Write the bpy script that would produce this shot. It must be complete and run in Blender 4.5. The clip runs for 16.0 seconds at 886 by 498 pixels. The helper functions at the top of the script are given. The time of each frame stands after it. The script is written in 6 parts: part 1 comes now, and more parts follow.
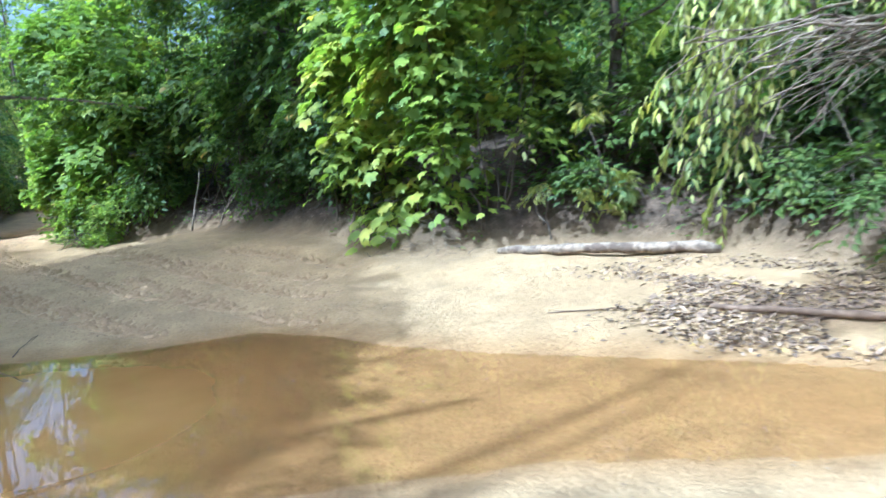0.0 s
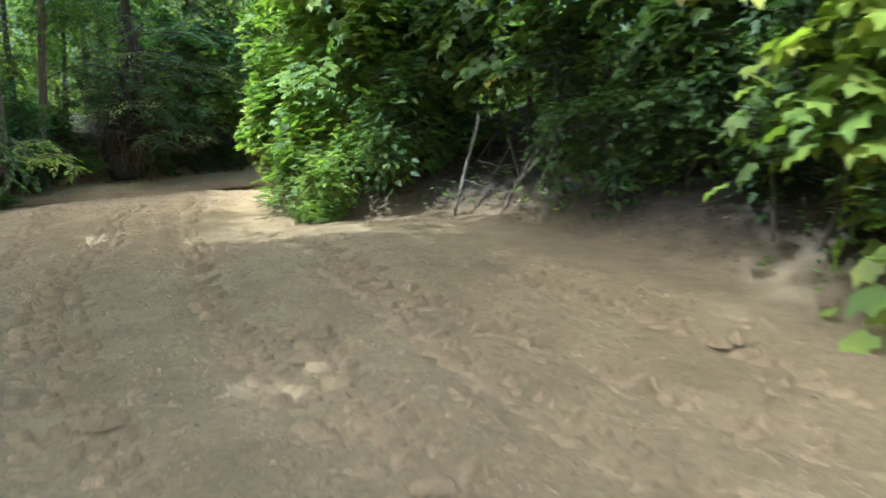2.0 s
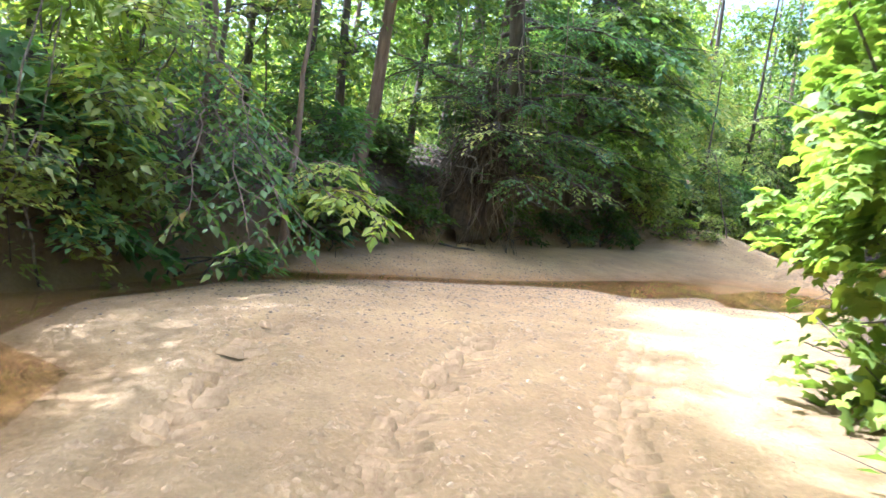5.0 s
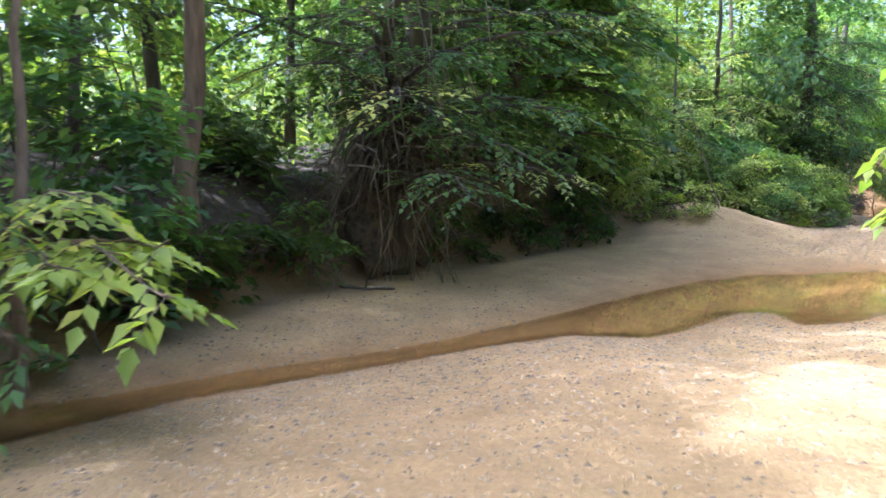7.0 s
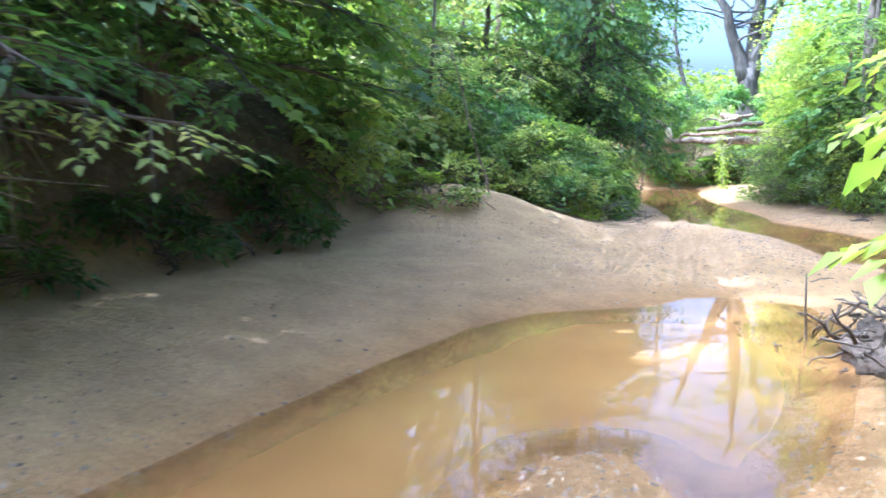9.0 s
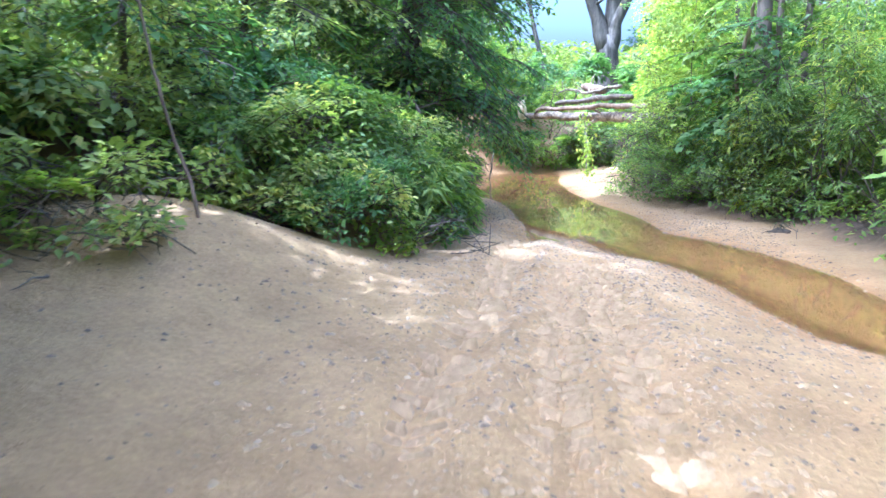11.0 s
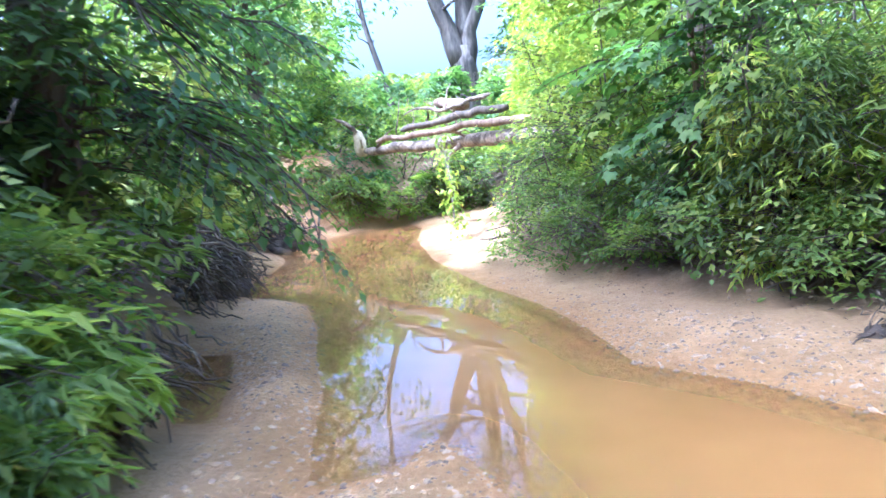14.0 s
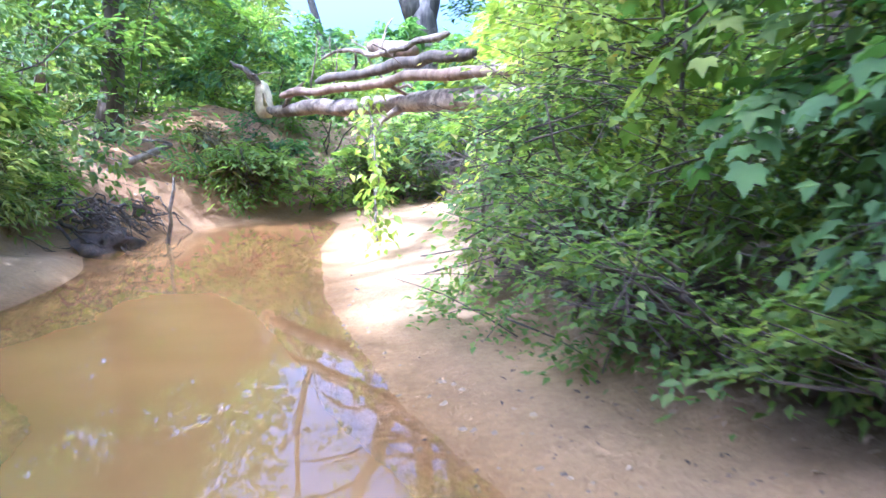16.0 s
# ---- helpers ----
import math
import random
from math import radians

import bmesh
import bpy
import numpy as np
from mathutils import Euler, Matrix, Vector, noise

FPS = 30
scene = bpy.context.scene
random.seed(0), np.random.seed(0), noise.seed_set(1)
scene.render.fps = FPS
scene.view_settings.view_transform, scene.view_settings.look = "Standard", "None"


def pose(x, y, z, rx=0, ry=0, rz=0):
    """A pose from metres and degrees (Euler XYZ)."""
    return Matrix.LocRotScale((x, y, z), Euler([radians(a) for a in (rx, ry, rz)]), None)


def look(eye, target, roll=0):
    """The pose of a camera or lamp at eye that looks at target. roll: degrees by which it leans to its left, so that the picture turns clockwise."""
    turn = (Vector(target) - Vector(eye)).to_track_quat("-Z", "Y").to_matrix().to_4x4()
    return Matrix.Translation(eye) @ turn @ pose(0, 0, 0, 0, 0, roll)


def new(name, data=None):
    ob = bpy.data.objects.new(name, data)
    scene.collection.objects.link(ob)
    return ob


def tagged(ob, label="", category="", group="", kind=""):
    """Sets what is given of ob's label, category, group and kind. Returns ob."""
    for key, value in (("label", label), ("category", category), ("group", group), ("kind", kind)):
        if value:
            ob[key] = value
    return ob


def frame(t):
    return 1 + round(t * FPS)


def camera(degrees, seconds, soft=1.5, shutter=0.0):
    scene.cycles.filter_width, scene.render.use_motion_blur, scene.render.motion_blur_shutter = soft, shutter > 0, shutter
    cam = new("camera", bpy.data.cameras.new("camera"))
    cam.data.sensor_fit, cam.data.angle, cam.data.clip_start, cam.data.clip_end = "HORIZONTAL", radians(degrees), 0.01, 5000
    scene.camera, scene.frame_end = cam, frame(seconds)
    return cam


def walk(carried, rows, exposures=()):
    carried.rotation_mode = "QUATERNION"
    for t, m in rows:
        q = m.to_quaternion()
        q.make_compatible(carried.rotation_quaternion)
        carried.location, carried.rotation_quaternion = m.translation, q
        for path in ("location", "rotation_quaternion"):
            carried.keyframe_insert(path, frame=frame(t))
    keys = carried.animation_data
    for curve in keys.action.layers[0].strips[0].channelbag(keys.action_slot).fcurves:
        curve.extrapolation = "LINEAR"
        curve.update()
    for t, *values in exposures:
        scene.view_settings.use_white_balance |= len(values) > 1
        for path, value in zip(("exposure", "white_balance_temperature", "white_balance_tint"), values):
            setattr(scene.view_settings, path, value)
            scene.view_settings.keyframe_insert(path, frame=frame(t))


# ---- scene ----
# seconds, eye in metres, yaw, pitch and roll in degrees
PATH = [
    (0.0, 0.000, 0.000, 1.533, 0.00, -8.00, 4.96),
    (0.5, -0.253, 1.473, 1.428, 4.54, -9.76, 5.22),
    (1.0, -0.693, 2.929, 1.349, 10.34, -9.08, 4.52),
    (1.5, -1.191, 4.324, 1.248, 14.34, -8.75, 2.32),
    (2.0, -1.776, 5.637, 1.206, 19.29, -8.70, 0.27),
    (2.5, -2.699, 6.895, 1.281, 25.71, -7.68, -0.90),
    (3.0, -3.625, 7.880, 1.242, 30.60, -3.59, -4.29),
    (3.5, -4.454, 8.778, 1.198, 35.47, -1.72, -7.51),
    (4.0, -5.152, 9.502, 1.204, 38.44, -2.90, -10.09),
    (4.2, -5.411, 9.804, 1.211, 40.06, -3.99, -10.33),
    (4.5, -5.776, 10.225, 1.190, 41.89, -5.11, -9.81),
    (5.0, -6.334, 10.863, 1.127, 43.44, -5.86, -7.20),
    (5.5, -6.851, 11.474, 1.093, 43.44, -5.78, -3.69),
    (6.0, -7.349, 12.107, 1.091, 42.21, -5.42, -0.59),
    (6.3, -7.650, 12.523, 1.099, 41.03, -5.34, 0.46),
    (6.5, -7.855, 12.820, 1.105, 40.10, -5.41, 0.66),
    (7.0, -8.409, 13.592, 1.103, 38.44, -5.58, 1.08),
    (7.5, -8.885, 14.503, 1.058, 35.20, -5.84, 1.16),
    (8.0, -9.261, 15.369, 1.025, 31.66, -6.46, 0.99),
    (8.5, -9.596, 16.244, 1.054, 27.71, -7.56, -0.89),
    (9.0, -9.774, 17.130, 1.010, 21.99, -7.63, -1.44),
    (9.2, -9.812, 17.450, 1.021, 19.79, -7.97, -2.02),
    (9.5, -9.876, 17.974, 1.043, 17.26, -8.52, -2.69),
    (10.0, -9.998, 18.931, 1.071, 14.62, -9.36, -3.26),
    (10.5, -10.119, 19.927, 1.081, 13.10, -9.76, -3.13),
    (11.0, -10.225, 20.894, 1.076, 11.83, -9.35, -2.30),
    (11.3, -10.273, 21.428, 1.068, 10.76, -8.55, -1.47),
    (11.5, -10.297, 21.758, 1.062, 9.82, -7.74, -0.77),
    (12.0, -10.311, 22.501, 1.074, 7.77, -5.89, 0.31),
    (12.5, -10.314, 23.257, 1.085, 6.26, -4.62, 1.95),
    (13.0, -10.299, 24.033, 1.067, 5.37, -4.13, 3.48),
    (13.5, -10.307, 24.862, 1.047, 4.27, -4.75, 4.27),
    (14.0, -10.289, 25.670, 0.991, 2.52, -6.41, 3.64),
    (14.5, -10.222, 26.584, 0.943, 0.65, -7.39, 1.43),
    (15.0, -10.126, 27.502, 0.920, -1.11, -7.76, 0.48),
    (15.5, -10.114, 28.355, 0.888, -1.51, -7.67, -0.33),
    (16.0, -10.195, 29.177, 0.871, -0.55, -7.56, -1.07),
]
cam = camera(58.09, 16.0, soft=1.5, shutter=0.3)
walk(cam, [(t, pose(x, y, z, 90 + pitch, roll, yaw)) for t, x, y, z, yaw, pitch, roll in PATH],
     exposures=[(0.0, 1.66, 4200, 0), (1.0, 1.52, 4350, -1), (1.5, 1.52, 4500, -2), (2.0, 1.48, 4550, -4), (2.5, 2.1, 4650, -2), (3.4, 2.8, 4740, 5), (4.2, 2.83, 4740, 11), (6.3, 2.33, 4620, 11), (7.5, 2.4, 4600, 11), (8.3, 2.65, 4400, 11),
                (9.0, 2.7, 4270, 11), (11.5, 2.6, 4150, 11), (13.0, 2.84, 4200, 19), (15.0, 2.78, 4150, 16), (16.0, 2.66, 4150, 20)])

# ---- light ----
SUN_EL, SUN_AZ = 58.0, 243.0      # elevation; bearing clockwise from +y
world = bpy.data.worlds.new("sky")
scene.world = world
world.use_nodes = True
wn = world.node_tree.nodes
sky = wn.new("ShaderNodeTexSky")
sky.sky_type, sky.sun_disc = "NISHITA", False
sky.sun_elevation, sky.sun_rotation = radians(SUN_EL), radians(SUN_AZ)
sky.air_density, sky.dust_density, sky.ozone_density = 1.0, 10.0, 1.0
world.node_tree.links.new(sky.outputs[0], wn["Background"].inputs[0])
wn["Background"].inputs[1].default_value = 0.15
sun_dir = Vector((math.sin(radians(SUN_AZ)) * math.cos(radians(SUN_EL)),
                  math.cos(radians(SUN_AZ)) * math.cos(radians(SUN_EL)), math.sin(radians(SUN_EL))))
sun = new("sun", bpy.data.lights.new("sun", "SUN"))
sun.data.energy, sun.data.angle, sun.data.color = 2.9, radians(0.7), (1.0, 0.96, 0.88)
sun.matrix_world = look(sun_dir * 60, (0, 0, 0))

rng = np.random.default_rng(7)


# ---- materials ----
def nodes_of(name, rough=0.6):
    m = bpy.data.materials.new(name)
    m.use_nodes = True
    nt = m.node_tree
    b = nt.nodes["Principled BSDF"]
    b.inputs["Roughness"].default_value = rough
    return m, nt, b


def ramp_of(nt, fac, stops):
    r = nt.nodes.new("ShaderNodeValToRGB")
    while len(r.color_ramp.elements) < len(stops):
        r.color_ramp.elements.new(0.5)
    for e, (p, c) in zip(r.color_ramp.elements, stops):
        e.position, e.color = p, (*c, 1)
    nt.links.new(fac, r.inputs[0])
    return r.outputs[0]


def noise_of(nt, coord, scale, detail=4, rough=0.55):
    n = nt.nodes.new("ShaderNodeTexNoise")
    n.inputs["Scale"].default_value, n.inputs["Detail"].default_value, n.inputs["Roughness"].default_value = scale, detail, rough
    nt.links.new(coord, n.inputs["Vector"])
    return n.outputs[0]


def mix_of(nt, fac, a, b, blend="MIX"):
    x = nt.nodes.new("ShaderNodeMix")
    x.data_type, x.blend_type = "RGBA", blend
    for sock, v in ((x.inputs[0], fac), (x.inputs[6], a), (x.inputs[7], b)):
        if isinstance(v, (int, float)):
            sock.default_value = v
        elif isinstance(v, tuple):
            sock.default_value = (*v, 1)
        else:
            nt.links.new(v, sock)
    return x.outputs[2]


def bump_of(nt, b, height, strength, dist):
    n = nt.nodes.new("ShaderNodeBump")
    n.inputs["Strength"].default_value, n.inputs["Distance"].default_value = strength, dist
    nt.links.new(height, n.inputs["Height"])
    nt.links.new(n.outputs[0], b.inputs["Normal"])


def place_of(nt):
    return nt.nodes.new("ShaderNodeNewGeometry").outputs["Position"]


def leaf_material(name, stops, trans=0.5, rough=0.55):
    m, nt, b = nodes_of(name, rough)
    geo = nt.nodes.new("ShaderNodeNewGeometry")
    att = nt.nodes.new("ShaderNodeAttribute")
    att.attribute_name = "tone"
    blend = nt.nodes.new("ShaderNodeMix")
    blend.inputs[0].default_value = 0.4
    nt.links.new(att.outputs["Fac"], blend.inputs[2])
    nt.links.new(geo.outputs["Random Per Island"], blend.inputs[3])
    tone = ramp_of(nt, blend.outputs[0], stops)
    big = noise_of(nt, geo.outputs["Position"], 0.9, 2)
    v = ramp_of(nt, big, [(0.3, (0.79, 0.8, 0.72)), (0.7, (1.26, 1.15, 0.9))])
    tone = mix_of(nt, 1.0, tone, v, "MULTIPLY")
    mid = noise_of(nt, geo.outputs["Position"], 3.2, 2)
    v = ramp_of(nt, mid, [(0.32, (0.62, 0.68, 0.75)), (0.68, (1.35, 1.3, 1.1))])
    tone = mix_of(nt, 1.0, tone, v, "MULTIPLY")
    nt.links.new(tone, b.inputs["Base Color"])
    b.inputs["Specular IOR Level"].default_value = 0.32
    t = nt.nodes.new("ShaderNodeBsdfTranslucent")
    warm = mix_of(nt, 1.0, tone, (1.35, 1.5, 0.5), "MULTIPLY")
    nt.links.new(warm, t.inputs[0])
    mx = nt.nodes.new("ShaderNodeMixShader")
    mx.inputs[0].default_value = trans
    nt.links.new(b.outputs[0], mx.inputs[1])
    nt.links.new(t.outputs[0], mx.inputs[2])
    nt.links.new(mx.outputs[0], nt.nodes["Material Output"].inputs[0])
    return m


LEAF = leaf_material("leaf_green", [(0.0, (0.079, 0.127, 0.040)), (0.5, (0.133, 0.19, 0.059)), (0.93, (0.215, 0.253, 0.079)), (1.0, (0.358, 0.23, 0.072))])
# Lightened copy of the leaf green, with sunshine put into the colour.
LEAF_SUNLIT = leaf_material("leaf_sunlit", [(0.0, (0.150, 0.217, 0.053)), (0.6, (0.231, 0.306, 0.066)), (0.97, (0.341, 0.38, 0.085)), (1.0, (0.702, 0.299, 0.079))], 0.45)
LEAF_BLUE = leaf_material("leaf_bluish", [(0.0, (0.081, 0.141, 0.067)), (0.6, (0.127, 0.208, 0.093)), (1.0, (0.199, 0.269, 0.120))])
# Yellower leaf green; on sunlit bushes its lightness also stands for sun.
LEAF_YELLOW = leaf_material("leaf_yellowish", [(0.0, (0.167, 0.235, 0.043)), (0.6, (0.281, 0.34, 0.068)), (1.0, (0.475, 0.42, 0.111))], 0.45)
LEAF_FRESH = leaf_material("leaf_fresh", [(0.0, (0.220, 0.262, 0.095)), (0.6, (0.341, 0.382, 0.143)), (1.0, (0.546, 0.459, 0.208))], 0.45)
# Leaf green paled by the strong sun that is put into its colour.
LEAF_SUN_PALE = leaf_material("leaf_sun_pale", [(0.0, (0.221, 0.265, 0.083)), (0.6, (0.350, 0.368, 0.132)), (1.0, (0.520, 0.46, 0.199))], 0.4)
LEAF_FAR = leaf_material("leaf_far", [(0.0, (0.096, 0.135, 0.045)), (0.5, (0.141, 0.18, 0.054)), (1.0, (0.209, 0.23, 0.065))], 0.45)
# Darkened copy of the leaf green: deep shade is put into the colour.
LEAF_SHADED = leaf_material("leaf_shaded", [(0.0, (0.054, 0.085, 0.028)), (0.6, (0.090, 0.133, 0.039)), (1.0, (0.144, 0.169, 0.050))], 0.35)
STRAW = leaf_material("straw", [(0.0, (0.1, 0.08, 0.035)), (0.6, (0.17, 0.145, 0.065)), (1.0, (0.26, 0.22, 0.11))], 0.3)


def sand_material():
    m, nt, b = nodes_of("sand", 0.9)
    p = place_of(nt)
    big = noise_of(nt, p, 0.35, 4)
    mid = noise_of(nt, p, 2.6, 6, 0.62)
    fine = noise_of(nt, p, 38, 5, 0.7)
    c = ramp_of(nt, big, [(0.3, (0.42, 0.275, 0.128)), (0.7, (0.54, 0.375, 0.188))])
    sep = nt.nodes.new("ShaderNodeSeparateXYZ")
    nt.links.new(p, sep.inputs[0])
    along = nt.nodes.new("ShaderNodeMapRange")
    along.inputs["From Min"].default_value, along.inputs["From Max"].default_value = 9.0, 17.0
    nt.links.new(sep.outputs[1], along.inputs[0])
    warm = ramp_of(nt, big, [(0.3, (0.49, 0.295, 0.125)), (0.7, (0.6, 0.38, 0.172))])
    c = mix_of(nt, along.outputs[0], c, warm)
    c = mix_of(nt, 0.55, c, ramp_of(nt, mid, [(0.3, (0.6, 0.58, 0.55)), (0.7, (1.2, 1.2, 1.2))]), "MULTIPLY")
    c = mix_of(nt, 0.5, c, ramp_of(nt, fine, [(0.3, (0.6, 0.57, 0.53)), (0.7, (1.25, 1.25, 1.25))]), "MULTIPLY")
    # wet sand close to the water level, and soil with litter on the banks
    add = nt.nodes.new("ShaderNodeMath")
    add.operation = "MULTIPLY_ADD"
    nt.links.new(mid, add.inputs[0])
    add.inputs[1].default_value = 0.05
    nt.links.new(sep.outputs[2], add.inputs[2])
    wet = ramp_of(nt, add.outputs[0], [(0.03, (0.84, 0.74, 0.58)), (0.085, (1, 1, 1))])
    c = mix_of(nt, 1.0, c, wet, "MULTIPLY")
    att = nt.nodes.new("ShaderNodeAttribute")
    att.attribute_name = "bank"
    soil = ramp_of(nt, noise_of(nt, p, 6, 6, 0.7), [(0.3, (0.035, 0.024, 0.015)), (0.5, (0.085, 0.055, 0.033)), (0.68, (0.18, 0.12, 0.075))])
    c = mix_of(nt, att.outputs["Fac"], c, soil)
    clay = nt.nodes.new("ShaderNodeAttribute")
    clay.attribute_name = "clay"
    c = mix_of(nt, clay.outputs["Fac"], c, ramp_of(nt, mid, [(0.3, (0.3, 0.13, 0.04)), (0.7, (0.5, 0.27, 0.1))]))
    nt.links.new(c, b.inputs["Base Color"])
    lump = noise_of(nt, p, 15, 6, 0.75)
    h = mix_of(nt, 0.5, noise_of(nt, p, 5, 6, 0.65), lump)
    h = mix_of(nt, 0.2, h, fine)
    bump_of(nt, b, h, 1.0, 0.13)
    return m


SAND = sand_material()


def damp_sand_material():
    m, nt, b = nodes_of("damp_sand", 0.85)
    p = place_of(nt)
    c = ramp_of(nt, noise_of(nt, p, 25, 5, 0.7), [(0.3, (0.3, 0.185, 0.085)), (0.7, (0.46, 0.3, 0.15))])
    nt.links.new(c, b.inputs["Base Color"])
    bump_of(nt, b, noise_of(nt, p, 60, 4, 0.7), 0.8, 0.01)
    return m


DAMP_SAND = damp_sand_material()


def water_material():
    m, nt, b = nodes_of("muddy_water", 0.012)
    p = place_of(nt)
    c = ramp_of(nt, noise_of(nt, p, 0.8, 3), [(0.3, (0.29, 0.143, 0.04)), (0.7, (0.37, 0.192, 0.058))])
    nt.links.new(c, b.inputs["Base Color"])
    b.inputs["IOR"].default_value = 1.33
    bump_of(nt, b, noise_of(nt, p, 5, 2), 0.02, 0.02)
    # the bottom shows through the shallow margin, under the same gloss
    clear = nt.nodes.new("ShaderNodeBsdfTransparent")
    clear.inputs[0].default_value = (0.99, 0.95, 0.86, 1)
    gloss = nt.nodes.new("ShaderNodeBsdfGlossy")
    gloss.inputs["Roughness"].default_value = 0.015
    fres = nt.nodes.new("ShaderNodeFresnel")
    fres.inputs[0].default_value = 1.33
    thin = nt.nodes.new("ShaderNodeMixShader")
    nt.links.new(fres.outputs[0], thin.inputs[0])
    nt.links.new(clear.outputs[0], thin.inputs[1])
    nt.links.new(gloss.outputs[0], thin.inputs[2])
    att = nt.nodes.new("ShaderNodeAttribute")
    att.attribute_name = "murk"
    mx = nt.nodes.new("ShaderNodeMixShader")
    nt.links.new(att.outputs["Fac"], mx.inputs[0])
    nt.links.new(thin.outputs[0], mx.inputs[1])
    nt.links.new(b.outputs[0], mx.inputs[2])
    nt.links.new(mx.outputs[0], nt.nodes["Material Output"].inputs[0])
    return m


WATER = water_material()


def bark_material(name, dark, light, squash=0.18, scraps=None):
    m, nt, b = nodes_of(name, 0.85)
    p = place_of(nt)
    mp = nt.nodes.new("ShaderNodeMapping")
    mp.inputs["Scale"].default_value = (1, 1, squash)
    nt.links.new(p, mp.inputs[0])
    n = noise_of(nt, mp.outputs[0], 14, 6, 0.65)
    c = ramp_of(nt, n, [(0.35, dark), (0.65, light)])
    c = mix_of(nt, 0.5, c, ramp_of(nt, noise_of(nt, p, 1.7, 3), [(0.3, (0.6, 0.65, 0.6)), (0.7, (1.2, 1.15, 1.1))]), "MULTIPLY")
    if scraps:
        c = mix_of(nt, ramp_of(nt, noise_of(nt, p, 5.5, 5, 0.6), [(0.52, (0, 0, 0)), (0.58, (0.85, 0.85, 0.85))]), c, scraps)
    nt.links.new(c, b.inputs["Base Color"])
    bump_of(nt, b, n, 0.8, 0.03)
    return m


BARK = bark_material("bark_brown", (0.05, 0.036, 0.026), (0.15, 0.11, 0.076))
BARK_GREY = bark_material("bark_grey", (0.05, 0.041, 0.033), (0.145, 0.12, 0.096))
BARK_TAN = bark_material("bark_tan", (0.12, 0.075, 0.045), (0.26, 0.17, 0.11))
DEADWOOD = bark_material("dead_wood", (0.11, 0.078, 0.054), (0.34, 0.26, 0.185), 1.0, (0.085, 0.055, 0.035))
SOIL = bark_material("wet_soil", (0.04, 0.027, 0.018), (0.13, 0.085, 0.053), 1.0)
SPLIT_WOOD = bark_material("split_wood", (0.34, 0.25, 0.14), (0.62, 0.5, 0.3), 0.5)
TWIG = bark_material("twig", (0.10, 0.07, 0.045), (0.28, 0.21, 0.14))


# ---- mesh helpers ----
def mesh_np(name, verts, faces, material, smooth=False):
    """A mesh from arrays; all faces have the same number of corners."""
    me = bpy.data.meshes.new(name)
    verts, faces = np.asarray(verts, np.float32), np.asarray(faces, np.int32)
    k = faces.shape[1]
    me.vertices.add(len(verts))
    me.vertices.foreach_set("co", verts.ravel())
    me.loops.add(faces.size)
    me.loops.foreach_set("vertex_index", faces.ravel())
    me.polygons.add(len(faces))
    me.polygons.foreach_set("loop_start", np.arange(0, faces.size, k, dtype=np.int32))
    if smooth:
        me.polygons.foreach_set("use_smooth", np.ones(len(faces), bool))
    me.update(calc_edges=True)
    me.materials.append(material)
    return me


def thing(name, x, y, z, label, category, group="", kind=""):
    ob = new(name)
    ob.location = (x, y, z)
    return tagged(ob, label, category, group, kind)


def part(name, me, parent, label=""):
    """A mesh in world places as one part of a thing."""
    ob = new(name, me)
    ob.parent = parent
    base = parent
    off = Vector((0, 0, 0))
    while base:
        off += base.location
        base = base.parent
    ob.location = -off
    return tagged(ob, label)


def tube(points, radii, sides=8):
    """A tapered tube along points, with closed ends, as arrays of quads."""
    p = np.asarray(points, float)
    r = np.asarray(radii, float)
    d = np.gradient(p, axis=0)
    d /= np.linalg.norm(d, axis=1)[:, None] + 1e-9
    ref = np.where(np.abs(d[:, 2:3]) > 0.8, np.array([[1.0, 0, 0]]), np.array([[0, 0, 1.0]]))
    u = np.cross(d, ref)
    u /= np.linalg.norm(u, axis=1)[:, None]
    v = np.cross(d, u)
    a = np.linspace(0, 2 * np.pi, sides, endpoint=False)
    ring = p[:, None] + r[:, None, None] * (np.cos(a)[None, :, None] * u[:, None] + np.sin(a)[None, :, None] * v[:, None])
    verts = ring.reshape(-1, 3)
    i = np.arange(len(p) - 1)[:, None] * sides
    j = np.arange(sides)[None]
    k = (j + 1) % sides
    f = np.stack([i + j, i + k, i + sides + k, i + sides + j], -1).reshape(-1, 4)
    n = len(verts)
    verts = np.vstack([verts, p[:1], p[-1:]])
    j = np.arange(0, sides, 2)
    cap0 = np.stack([np.full_like(j, n), (j + 2) % sides, j + 1, j], -1)
    o = (len(p) - 1) * sides
    cap1 = np.stack([np.full_like(j, n + 1), o + j, o + j + 1, o + (j + 2) % sides], -1)
    return verts, np.vstack([f, cap0, cap1])


def join(pieces):
    vs, fs, n = [], [], 0
    for v, f in pieces:
        vs.append(v)
        fs.append(f + n)
        n += len(v)
    return np.vstack(vs), np.vstack(fs)


def wander(a, b, n, sway, sag=0.0):
    """A crooked line of n points from a to b."""
    t = np.linspace(0, 1, n)[:, None]
    p = np.asarray(a, float) * (1 - t) + np.asarray(b, float) * t
    w = np.cumsum(rng.normal(0, 1, (n, 3)), 0)
    w -= w[:1] * (1 - t) + w[-1:] * t
    p = p + w * sway
    p[:, 2] += sag * 4 * (t * (1 - t))[:, 0]
    return p


